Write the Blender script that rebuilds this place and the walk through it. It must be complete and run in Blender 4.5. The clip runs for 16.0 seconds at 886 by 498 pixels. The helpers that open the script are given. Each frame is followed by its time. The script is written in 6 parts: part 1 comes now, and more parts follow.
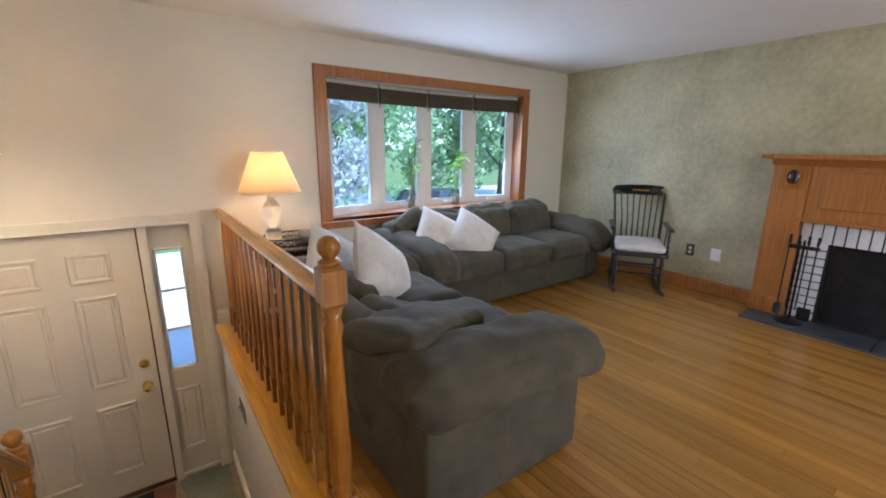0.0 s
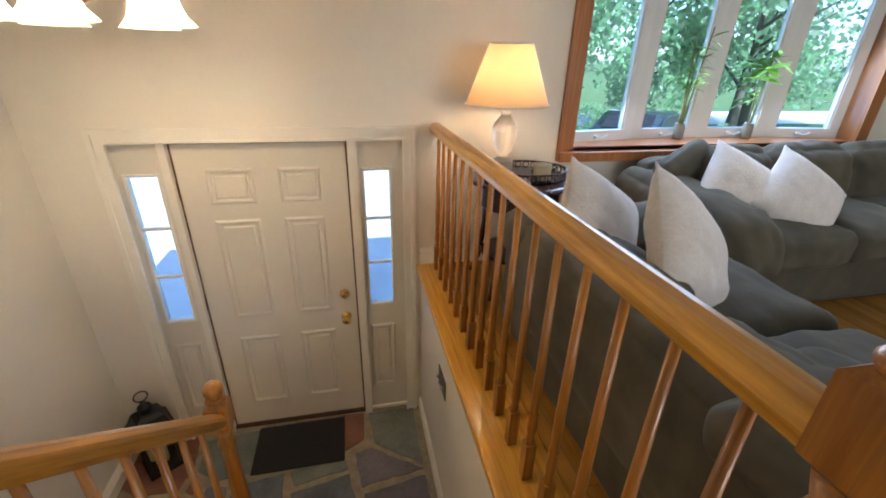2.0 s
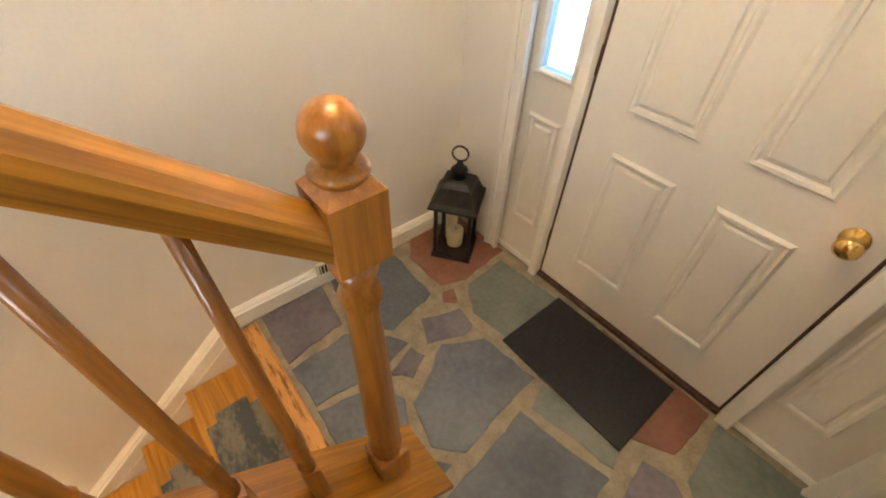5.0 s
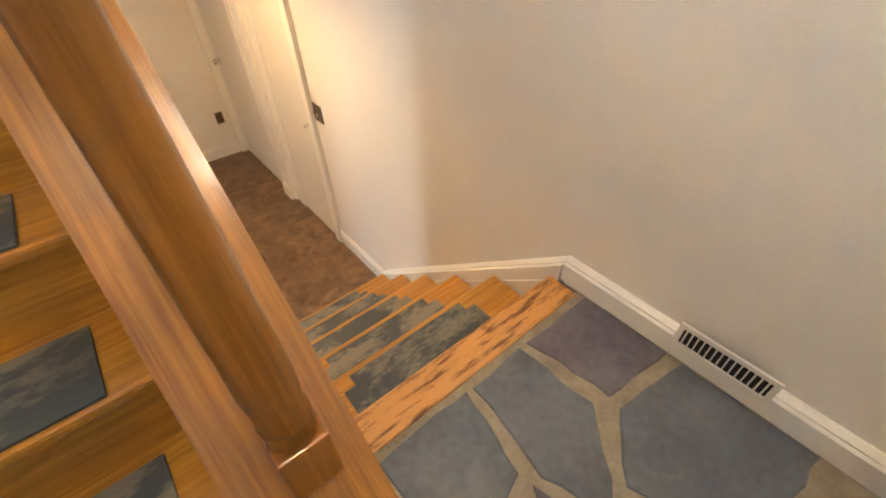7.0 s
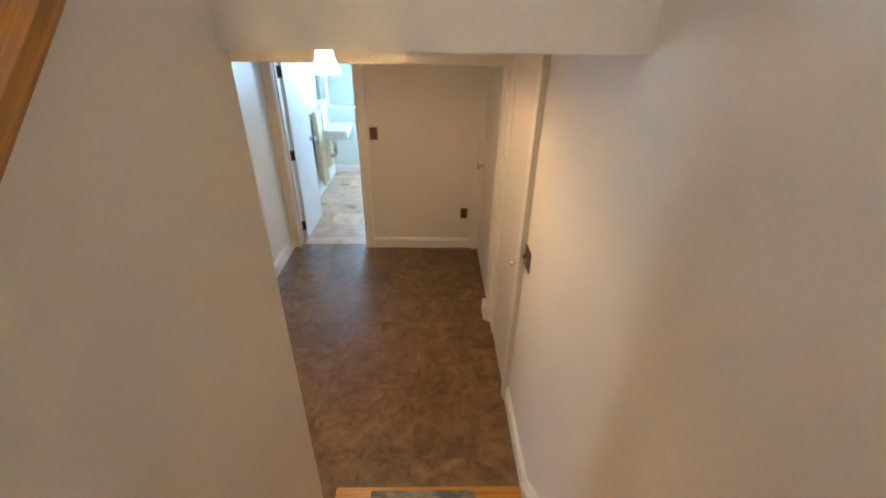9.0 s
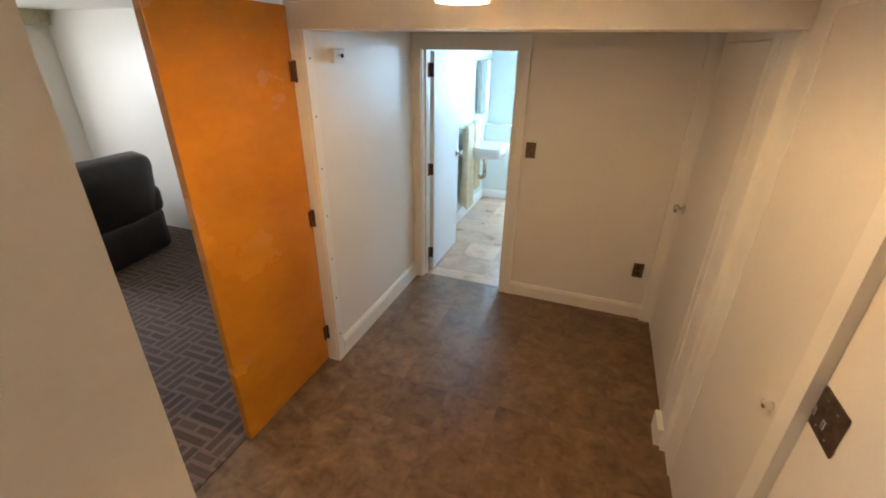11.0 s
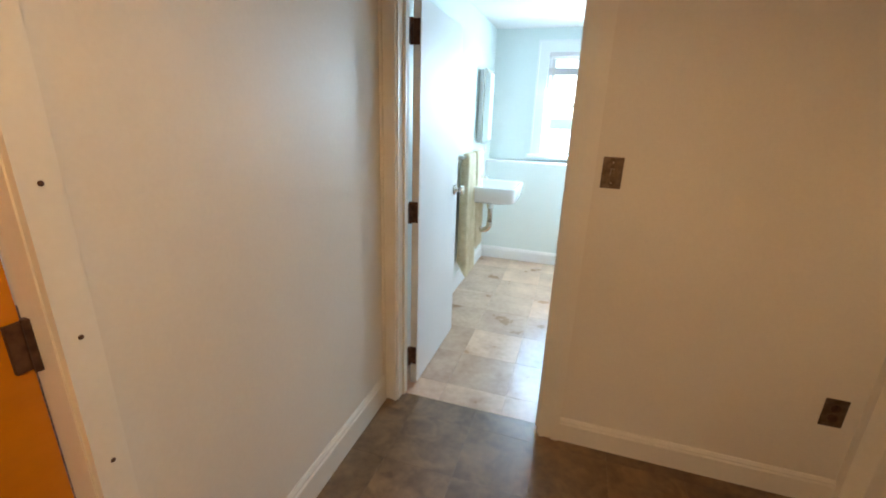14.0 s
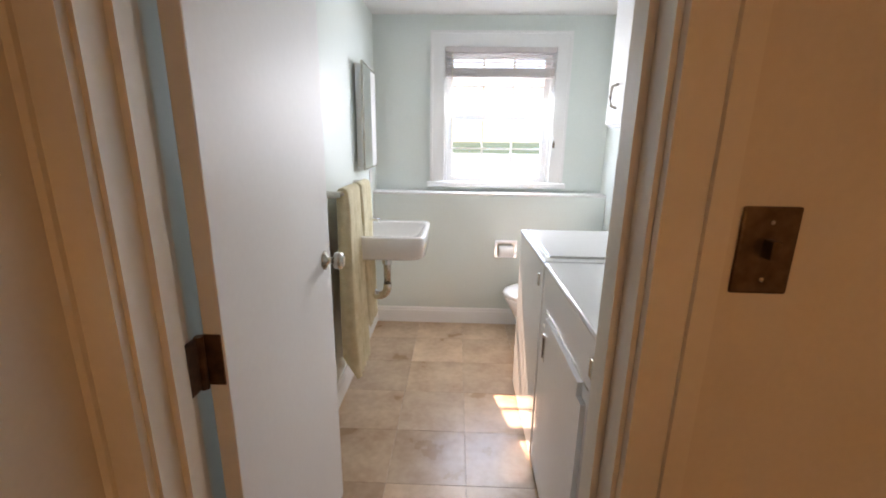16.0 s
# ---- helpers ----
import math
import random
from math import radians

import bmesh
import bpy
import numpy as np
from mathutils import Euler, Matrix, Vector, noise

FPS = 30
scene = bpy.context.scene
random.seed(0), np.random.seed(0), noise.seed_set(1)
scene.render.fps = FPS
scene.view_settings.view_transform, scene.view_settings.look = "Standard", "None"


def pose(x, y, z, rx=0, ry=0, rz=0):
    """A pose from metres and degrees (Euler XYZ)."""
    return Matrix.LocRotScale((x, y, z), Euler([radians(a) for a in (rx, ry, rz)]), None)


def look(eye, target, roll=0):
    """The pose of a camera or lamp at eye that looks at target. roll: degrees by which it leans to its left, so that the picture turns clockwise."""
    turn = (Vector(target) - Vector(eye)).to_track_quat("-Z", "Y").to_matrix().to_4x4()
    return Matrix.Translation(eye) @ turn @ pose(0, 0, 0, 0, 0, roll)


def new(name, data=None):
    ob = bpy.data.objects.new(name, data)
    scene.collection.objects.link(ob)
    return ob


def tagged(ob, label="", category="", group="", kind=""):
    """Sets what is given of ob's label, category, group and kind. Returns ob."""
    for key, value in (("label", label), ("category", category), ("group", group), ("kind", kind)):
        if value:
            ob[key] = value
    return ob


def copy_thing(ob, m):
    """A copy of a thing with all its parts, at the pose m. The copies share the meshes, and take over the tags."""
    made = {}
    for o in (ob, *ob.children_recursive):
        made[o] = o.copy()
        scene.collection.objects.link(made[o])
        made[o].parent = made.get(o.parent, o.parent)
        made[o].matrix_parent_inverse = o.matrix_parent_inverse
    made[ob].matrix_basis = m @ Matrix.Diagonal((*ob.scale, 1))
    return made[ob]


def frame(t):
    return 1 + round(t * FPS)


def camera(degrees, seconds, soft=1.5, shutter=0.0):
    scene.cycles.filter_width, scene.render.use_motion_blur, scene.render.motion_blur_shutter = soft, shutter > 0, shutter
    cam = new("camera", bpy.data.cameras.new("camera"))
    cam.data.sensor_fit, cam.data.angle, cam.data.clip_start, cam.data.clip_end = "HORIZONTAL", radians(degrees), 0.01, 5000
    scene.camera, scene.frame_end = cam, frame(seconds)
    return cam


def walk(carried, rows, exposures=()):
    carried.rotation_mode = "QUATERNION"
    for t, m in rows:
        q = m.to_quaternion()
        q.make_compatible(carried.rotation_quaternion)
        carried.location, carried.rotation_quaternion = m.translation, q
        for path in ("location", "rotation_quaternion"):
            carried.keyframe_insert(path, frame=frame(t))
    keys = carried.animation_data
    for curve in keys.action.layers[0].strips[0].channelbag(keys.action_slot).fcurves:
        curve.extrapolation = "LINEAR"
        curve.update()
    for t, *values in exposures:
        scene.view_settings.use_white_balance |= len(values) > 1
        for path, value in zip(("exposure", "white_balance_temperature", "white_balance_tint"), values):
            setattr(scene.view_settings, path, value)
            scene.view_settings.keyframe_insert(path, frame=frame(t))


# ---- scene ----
cam = camera(93.2, 16.0, soft=1.9)
PATH = [
    (0, (1.606, -3.52, 2.59), (2.744, -1.944, 2.119), 0.5),
    (0.5, (1.699, -3.288, 2.571), (2.707, -1.633, 2.077), 0.6),
    (1, (1.728, -3.071, 2.557), (2.556, -1.338, 2.0), 0.8),
    (1.5, (1.649, -2.757, 2.512), (2.272, -0.981, 1.835), 1.3),
    (2, (1.574, -2.484, 2.482), (1.969, -0.709, 1.649), 1.4),
    (2.5, (1.577, -2.205, 2.438), (1.726, -0.494, 1.413), 1.2),
    (3, (1.561, -1.993, 2.366), (1.505, -0.38, 1.186), 1.2),
    (3.5, (1.498, -1.791, 2.172), (1.263, -0.3, 0.859), 1.9),
    (4, (1.473, -1.604, 1.94), (0.997, -0.238, 0.558), 2.1),
    (4.5, (1.445, -1.445, 1.753), (0.671, -0.255, 0.344), 1.9),
    (5, (1.388, -1.311, 1.565), (0.308, -0.375, 0.144), 2.4),
    (5.2, (1.352, -1.277, 1.467), (0.163, -0.465, 0.054), 3.6),
    (5.6, (1.291, -1.109, 1.338), (-0.04, -0.652, -0.082), 3.4),
    (6, (1.253, -0.882, 1.231), (-0.126, -0.913, -0.174), 2.2),
    (6.4, (1.189, -0.742, 1.167), (-0.084, -1.291, -0.227), 0.6),
    (6.8, (1.078, -0.741, 1.121), (0.033, -1.724, -0.241), -0.9),
    (7.3, (0.898, -0.833, 1.081), (0.13, -2.157, -0.206), -1.5),
    (7.5, (0.808, -0.848, 1.083), (0.143, -2.256, -0.171), -1.4),
    (8, (0.615, -0.975, 1.069), (0.183, -2.551, -0.084), -1.0),
    (8.5, (0.544, -1.15, 1.103), (0.298, -2.832, 0.049), 0.3),
    (9, (0.488, -1.385, 1.059), (0.442, -3.131, 0.084), 1.0),
    (9.5, (0.483, -1.627, 0.989), (0.626, -3.392, 0.058), 1.1),
    (10, (0.537, -1.853, 0.897), (0.845, -3.61, -0.008), 1.3),
    (10.2, (0.563, -1.938, 0.853), (0.929, -3.689, -0.042), 1.1),
    (10.7, (0.576, -2.147, 0.777), (1.114, -3.86, -0.094), 0.8),
    (11.2, (0.616, -2.355, 0.681), (1.273, -4.04, -0.16), 1.1),
    (11.7, (0.675, -2.573, 0.576), (1.407, -4.246, -0.232), 1.5),
    (12.3, (0.764, -2.86, 0.446), (1.525, -4.545, -0.316), 1.5),
    (12.5, (0.809, -2.967, 0.398), (1.572, -4.658, -0.35), 1.5),
    (13, (0.906, -3.214, 0.293), (1.646, -4.931, -0.416), 1.7),
    (13.5, (1.016, -3.466, 0.257), (1.698, -5.227, -0.402), 1.8),
    (14, (1.174, -3.696, 0.261), (1.742, -5.513, -0.35), 1.9),
    (14.5, (1.256, -3.963, 0.243), (1.691, -5.831, -0.326), 2.2),
    (15, (1.305, -4.252, 0.255), (1.624, -6.151, -0.286), 0.8),
    (15.5, (1.385, -4.56, 0.236), (1.57, -6.484, -0.279), 0.9),
    (16, (1.452, -4.833, 0.207), (1.511, -6.769, -0.292), 0.8),
]
EXPO = [(0.0, 2.15, 6600, 19), (2.0, 2.12, 6700, 16), (3.0, 2.5, 6750, 14), (4.0, 2.85, 6700, 13), (5.0, 3.15, 6800, 13), (6.0, 3.25, 6500, 13), (7.2, 3.3, 6100, 13), (8.0, 2.95, 6000, 14), (9.0, 2.5, 6100, 14), (10.0, 2.4, 6450, 14), (12.5, 2.65, 6250, 14), (13.5, 2.5, 6600, 16), (14.5, 2.25, 7700, 21), (15.5, 1.6, 9500, 36), (16.0, 1.47, 9900, 39)]
walk(cam, [(t, look(eye, target, roll)) for t, eye, target, roll in PATH], EXPO)

# ---- heights: landing 0, upper floor, lower floor ----
UP, LOW = 1.24, -1.141
CEIL, HALLC, BATHC = 3.455, 1.03, 1.03
WX, GX = 1.97, 5.946          # half wall under the railing, green wall
YB = -5.37                    # wall between hall and bathroom

# ---- light ----
world = bpy.data.worlds.new("world")
scene.world = world
world.use_nodes = True
wn = world.node_tree.nodes
sky = wn.new("ShaderNodeTexSky")
sky.sky_type = "NISHITA"
sky.sun_disc = False
sky.sun_elevation, sky.sun_rotation = radians(45), radians(160)
wn["Background"].inputs["Strength"].default_value = 0.15
world.node_tree.links.new(sky.outputs[0], wn["Background"].inputs["Color"])


def lamp(name, kind, power, color, m, **extra):
    d = bpy.data.lights.new(name, kind)
    d.energy, d.color = power, color
    if "size" in extra:
        d.shape, d.size, d.size_y = "RECTANGLE", extra["size"][0], extra["size"][1]
    if "radius" in extra:
        d.shadow_soft_size = extra["radius"]
    if "angle" in extra:
        d.angle = extra["angle"]
    ob = new(name, d)
    ob.matrix_world = m
    return ob


WARM = (1.0, 0.82, 0.57)
lamp("sun", "SUN", 5.0, (1.0, 0.95, 0.88), look((2.2, -9.5, 10.0), (0, 0, 0)), angle=radians(0.5))
lamp("sky_bath_window", "AREA", 13.5, (0.48, 0.75, 1.0), look((1.17, -8.02, 0.40), (1.17, -6.2, -0.7)), size=(0.70, 0.75))
# Fill lamp in an invented opening behind the camera, brightening the living room.
lamp("unseen_rear_fill", "AREA", 9.0, (0.86, 0.93, 1.0), look((3.9, -5.97, 2.45), (3.9, -3.0, 2.2)), size=(2.4, 1.2))
lamp("sky_bow_window", "AREA", 9.0, (0.56, 0.74, 1.0), look((4.05, 0.06, 2.58), (4.05, -3.0, 1.6)), size=(2.1, 1.0))
# Added fill for the carpeted room; its window is assumed, never in view.
lamp("unseen_rec_room_fill", "AREA", 9.0, (0.86, 0.93, 1.0), look((6.08, -4.0, 0.45), (4.0, -4.0, -0.4)), size=(0.95, 0.65))
lamp("hall_bulb", "POINT", 6.8, (1.0, 0.63, 0.29), pose(0.966, -3.40, 0.842), radius=0.015)
lamp("table_lamp_bulb", "POINT", 0.32, WARM, pose(2.36, -0.36, 2.41), radius=0.035)
for k in range(5):
    a = radians(72 * k - 8)
    lamp("chandelier_bulb", "POINT", 0.58, WARM, pose(0.86 + 0.212 * math.cos(a), -0.95 + 0.212 * math.sin(a), 2.56), radius=0.02)

# ---- materials ----
def nodes_of(name):
    m = bpy.data.materials.new(name)
    m.use_nodes = True
    t = m.node_tree
    return m, t, t.nodes, t.links, t.nodes["Principled BSDF"]


def surface(name, c1, c2, scale=6.0, stretch=(1, 1, 1), rough=(0.5, 0.6), bump=0.1, fine=60.0, metal=0.0, vary=0.0,
            spec=0.5, coat=0.0, contrast=(0.35, 0.65), detail=6.0, sheen=0.0, tilt=0.0, warp=0.0):
    """Two-scale mottled surface: broad colour drift, fine grain relief, optional tint from piece to piece."""
    m, t, n, l, b = nodes_of(name)
    co = n.new("ShaderNodeTexCoord")
    mp = n.new("ShaderNodeMapping")
    if tilt:
        mp.vector_type = "TEXTURE"
        mp.inputs["Rotation"].default_value = (tilt, 0, 0)
        mp.inputs["Scale"].default_value = [1 / v for v in stretch]
    else:
        mp.inputs["Scale"].default_value = stretch
    l.new(co.outputs["Object"], mp.inputs["Vector"])
    broad, grain = n.new("ShaderNodeTexNoise"), n.new("ShaderNodeTexNoise")
    broad.inputs["Scale"].default_value, broad.inputs["Detail"].default_value = scale, detail
    broad.inputs["Distortion"].default_value = warp
    grain.inputs["Scale"].default_value, grain.inputs["Detail"].default_value = fine, 4
    if vary:
        info = n.new("ShaderNodeObjectInfo")
        add = n.new("ShaderNodeVectorMath")
        add.operation = "ADD"
        mul = n.new("ShaderNodeMath")
        mul.operation = "MULTIPLY"
        mul.inputs[1].default_value = 37.0
        l.new(info.outputs["Random"], mul.inputs[0])
        l.new(mp.outputs[0], add.inputs[0])
        l.new(mul.outputs[0], add.inputs[1])
        src = add.outputs[0]
    else:
        src = mp.outputs[0]
    l.new(src, broad.inputs["Vector"])
    l.new(src, grain.inputs["Vector"])
    ramp = n.new("ShaderNodeValToRGB")
    ramp.color_ramp.elements[0].position, ramp.color_ramp.elements[1].position = contrast
    ramp.color_ramp.elements[0].color, ramp.color_ramp.elements[1].color = (*c1, 1), (*c2, 1)
    mix = n.new("ShaderNodeMix")
    mix.inputs["Factor"].default_value = 0.3
    l.new(broad.outputs["Fac"], mix.inputs["A"])
    l.new(grain.outputs["Fac"], mix.inputs["B"])
    l.new(mix.outputs["Result"], ramp.inputs["Fac"])
    col = ramp.outputs["Color"]
    if vary:
        hsv = n.new("ShaderNodeHueSaturation")
        rng = n.new("ShaderNodeMapRange")
        rng.inputs["To Min"].default_value, rng.inputs["To Max"].default_value = 1 - vary, 1 + vary
        l.new(info.outputs["Random"], rng.inputs["Value"])
        l.new(rng.outputs[0], hsv.inputs["Value"])
        l.new(col, hsv.inputs["Color"])
        col = hsv.outputs["Color"]
    l.new(col, b.inputs["Base Color"])
    rr = n.new("ShaderNodeMapRange")
    rr.inputs["To Min"].default_value, rr.inputs["To Max"].default_value = rough
    l.new(broad.outputs["Fac"], rr.inputs["Value"])
    l.new(rr.outputs[0], b.inputs["Roughness"])
    bp = n.new("ShaderNodeBump")
    bp.inputs["Strength"].default_value, bp.inputs["Distance"].default_value = bump, 0.004
    l.new(grain.outputs["Fac"], bp.inputs["Height"])
    l.new(bp.outputs[0], b.inputs["Normal"])
    b.inputs["Metallic"].default_value = metal
    b.inputs["Specular IOR Level"].default_value = spec
    b.inputs["Coat Weight"].default_value = coat
    b.inputs["Coat Roughness"].default_value = 0.15
    b.inputs["Sheen Weight"].default_value = sheen
    return m


def wood(name, c1, c2, along, rough=(0.25, 0.4), vary=0.0, coat=0.3, scale=5.0, tilt=0.0):
    """Grained wood with the grain along one axis."""
    st = {"x": (0.5, 13, 13), "y": (13, 0.5, 13), "z": (13, 13, 0.5)}[along]
    return surface(name, c1, c2, scale=scale, stretch=st, rough=rough, bump=0.12, fine=17.0, vary=vary, coat=coat, contrast=(0.36, 0.64), tilt=tilt)


def thin_light(name, c, share=0.55, rough=0.5):
    """Cloth or frosted glass that lets lamp light through."""
    m, t, n, l, b = nodes_of(name)
    tr = n.new("ShaderNodeBsdfTranslucent")
    tr.inputs["Color"].default_value = (*c, 1)
    mx = n.new("ShaderNodeMixShader")
    mx.inputs[0].default_value = share
    b.inputs["Base Color"].default_value = (*c, 1)
    b.inputs["Roughness"].default_value = rough
    l.new(b.outputs[0], mx.inputs[1])
    l.new(tr.outputs[0], mx.inputs[2])
    l.new(mx.outputs[0], n["Material Output"].inputs["Surface"])
    return m


def leafy(name, c1, c2):
    """Foliage: mottled leaf colour that also passes sunlight through the blade."""
    m = surface(name, c1, c2, scale=0.9, rough=(0.4, 0.6), bump=0.1, detail=8)
    n, l = m.node_tree.nodes, m.node_tree.links
    tr, mx = n.new("ShaderNodeBsdfTranslucent"), n.new("ShaderNodeMixShader")
    tr.inputs["Color"].default_value = (*[min(0.5, v * 1.9) for v in c2], 1)
    mx.inputs[0].default_value = 0.5
    l.new(n["Principled BSDF"].outputs[0], mx.inputs[1])
    l.new(tr.outputs[0], mx.inputs[2])
    l.new(mx.outputs[0], n["Material Output"].inputs["Surface"])
    return m


def glass(name, tint=(1, 1, 1), rough=0.0, ior=1.45):
    m, t, n, l, b = nodes_of(name)
    b.inputs["Base Color"].default_value = (*tint, 1)
    b.inputs["Transmission Weight"].default_value = 1.0
    b.inputs["Roughness"].default_value = rough
    b.inputs["IOR"].default_value = ior
    return m


def pane(name, tint=(0.69, 0.86, 1.0)):
    """Thin window glass, mostly clear, faint gloss; the default blue paints in cool daylight."""
    m, t, n, l, b = nodes_of(name)
    tr, gl, mx = n.new("ShaderNodeBsdfTransparent"), n.new("ShaderNodeBsdfGlossy"), n.new("ShaderNodeMixShader")
    gl.inputs["Roughness"].default_value = 0.02
    tr.inputs["Color"].default_value = (*tint, 1)
    mx.inputs[0].default_value = 0.04
    l.new(tr.outputs[0], mx.inputs[1])
    l.new(gl.outputs[0], mx.inputs[2])
    l.new(mx.outputs[0], n["Material Output"].inputs["Surface"])
    return m


def glow(name, c, strength):
    m, t, n, l, b = nodes_of(name)
    b.inputs["Base Color"].default_value = (*c, 1)
    b.inputs["Emission Color"].default_value = (*c, 1)
    b.inputs["Emission Strength"].default_value = strength
    return m


def weave(name, c1, c2):
    """Carpet of short dashes set like basket work."""
    m, t, n, l, b = nodes_of(name)
    co, ck = n.new("ShaderNodeTexCoord"), n.new("ShaderNodeTexChecker")
    ns, mx, br = n.new("ShaderNodeTexNoise"), n.new("ShaderNodeMix"), n.new("ShaderNodeMix")
    mx.data_type, mx.blend_type, br.data_type = "RGBA", "MULTIPLY", "RGBA"
    ck.inputs["Scale"].default_value = 4.0
    ns.inputs["Scale"].default_value = 180
    l.new(co.outputs["Object"], ck.inputs["Vector"])
    l.new(ck.outputs["Fac"], br.inputs["Factor"])
    for k, turn in ((6, 0.0), (7, math.pi / 2)):
        mp, bars = n.new("ShaderNodeMapping"), n.new("ShaderNodeTexBrick")
        mp.inputs["Rotation"].default_value = (0, 0, turn)
        bars.inputs["Color1"].default_value, bars.inputs["Color2"].default_value, bars.inputs["Mortar"].default_value = (*c1, 1), (*c2, 1), (*[v * 2.2 for v in c1], 1)
        bars.inputs["Scale"].default_value = 1.0
        bars.inputs["Brick Width"].default_value, bars.inputs["Row Height"].default_value, bars.inputs["Mortar Size"].default_value = 0.25, 0.0625, 0.012
        l.new(co.outputs["Object"], mp.inputs["Vector"])
        l.new(mp.outputs[0], bars.inputs["Vector"])
        l.new(bars.outputs["Color"], br.inputs[k])
    l.new(co.outputs["Object"], ns.inputs["Vector"])
    mx.inputs["Factor"].default_value = 0.6
    l.new(br.outputs[2], mx.inputs[6])
    l.new(ns.outputs["Color"], mx.inputs[7])
    l.new(mx.outputs[2], b.inputs["Base Color"])
    b.inputs["Roughness"].default_value = 0.95
    return m


M_WALL = surface("cream_wall_paint", (0.70, 0.66, 0.58), (0.76, 0.72, 0.64), scale=1.2, rough=(0.34, 0.5), bump=0.05, fine=90)
M_CEIL = surface("white_ceiling_paint", (0.74, 0.73, 0.70), (0.8, 0.79, 0.77), scale=1.5, rough=(0.7, 0.8), bump=0.1, fine=120)
M_TRIM = surface("white_trim_paint", (0.74, 0.71, 0.63), (0.8, 0.77, 0.70), scale=3, rough=(0.3, 0.45), bump=0.04)
M_DOOR = surface("ivory_door_paint", (0.66, 0.62, 0.53), (0.72, 0.68, 0.6), scale=2, rough=(0.32, 0.45), bump=0.03)
M_GREEN = surface("sponged_olive_wall", (0.35, 0.315, 0.19), (0.58, 0.53, 0.345), scale=1.5, rough=(0.5, 0.65), bump=0.12, fine=24, contrast=(0.36, 0.66), detail=10)
M_OAK_Y = wood("honey_oak_y", (0.40, 0.18, 0.018), (0.68, 0.35, 0.042), "y", coat=0.45)
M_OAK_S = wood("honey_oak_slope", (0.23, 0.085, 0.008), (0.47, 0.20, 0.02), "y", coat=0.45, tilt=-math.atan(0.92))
M_OAK_Z = wood("honey_oak_z", (0.25, 0.088, 0.010), (0.45, 0.178, 0.022), "z", vary=0.1)
M_OAK_X = wood("honey_oak_x", (0.34, 0.145, 0.014), (0.58, 0.275, 0.034), "x", vary=0.1)
M_WORN = surface("worn_oak_edge", (0.16, 0.06, 0.015), (0.62, 0.3, 0.08), scale=9, stretch=(0.8, 5, 5), rough=(0.35, 0.6), bump=0.4, fine=40, contrast=(0.38, 0.5))
M_PLANK = wood("oak_floor_board", (0.34, 0.155, 0.028), (0.50, 0.245, 0.052), "y", rough=(0.16, 0.3), vary=0.2, scale=1.6)
M_CHERRY = wood("reddish_window_wood", (0.30, 0.095, 0.025), (0.47, 0.175, 0.045), "z")
M_MANTEL = wood("mantel_wood", (0.33, 0.12, 0.03), (0.5, 0.2, 0.055), "z", coat=0.15)
M_AMBER = surface("amber_varnished_veneer", (0.46, 0.155, 0.004), (0.64, 0.25, 0.010), scale=1.6, stretch=(1, 1.2, 2.2), rough=(0.2, 0.32), bump=0.02, fine=12, coat=0.4, contrast=(0.25, 0.75))
M_DARKWOOD = wood("dark_cherry_wood", (0.022, 0.008, 0.006), (0.06, 0.02, 0.012), "z", rough=(0.18, 0.3))
M_BLACKWOOD = wood("black_painted_wood", (0.012, 0.012, 0.013), (0.03, 0.028, 0.027), "z", rough=(0.3, 0.45))
M_SOFA = surface("slate_grey_microfibre", (0.056, 0.049, 0.031), (0.098, 0.086, 0.056), scale=3.5, rough=(0.8, 0.95), bump=1.0, fine=13, sheen=0.05, detail=8)
M_PILLOW = surface("off_white_fleece", (0.66, 0.62, 0.58), (0.78, 0.75, 0.72), scale=14, rough=(0.9, 1.0), bump=0.6, fine=70, sheen=0.4)
M_LINEN = surface("cream_seat_pad", (0.6, 0.57, 0.54), (0.72, 0.69, 0.66), scale=10, rough=(0.9, 1.0), bump=0.4, fine=120)
M_SHADE = thin_light("cream_lamp_shade", (0.62, 0.44, 0.26), 0.32, 0.8)
M_ALAB = thin_light("alabaster_glass_shade", (0.95, 0.88, 0.76), 0.6, 0.3)
M_FROST = thin_light("chandelier_glass_shade", (0.95, 0.88, 0.76), 0.42, 0.3)
M_BULB = glow("warm_bulb", (1.0, 0.78, 0.5), 30.0)
M_CRYSTAL = glass("cut_crystal", (1.0, 0.99, 0.97), 0.3, 1.5)
M_PANE = pane("window_pane")
M_CLEAR = pane("lantern_glass", (0.96, 0.96, 0.94))
M_BRASS = surface("polished_brass", (0.72, 0.46, 0.12), (0.85, 0.58, 0.2), rough=(0.12, 0.22), metal=1.0, bump=0.01)
M_NICKEL = surface("brushed_nickel", (0.52, 0.48, 0.42), (0.66, 0.62, 0.56), rough=(0.2, 0.32), metal=1.0, bump=0.02)
M_CHROME = surface("chrome", (0.75, 0.76, 0.78), (0.85, 0.86, 0.88), rough=(0.06, 0.12), metal=1.0, bump=0.0)
M_BRONZE = surface("aged_bronze_plate", (0.10, 0.065, 0.04), (0.19, 0.13, 0.085), scale=30, rough=(0.3, 0.45), metal=0.85, bump=0.05)
M_IRON = surface("black_iron", (0.010, 0.010, 0.011), (0.03, 0.028, 0.027), scale=20, rough=(0.4, 0.6), metal=0.6, bump=0.2)
M_RUST = surface("rusty_hinge_steel", (0.06, 0.03, 0.02), (0.15, 0.08, 0.05), scale=40, rough=(0.5, 0.7), metal=0.6, bump=0.2)
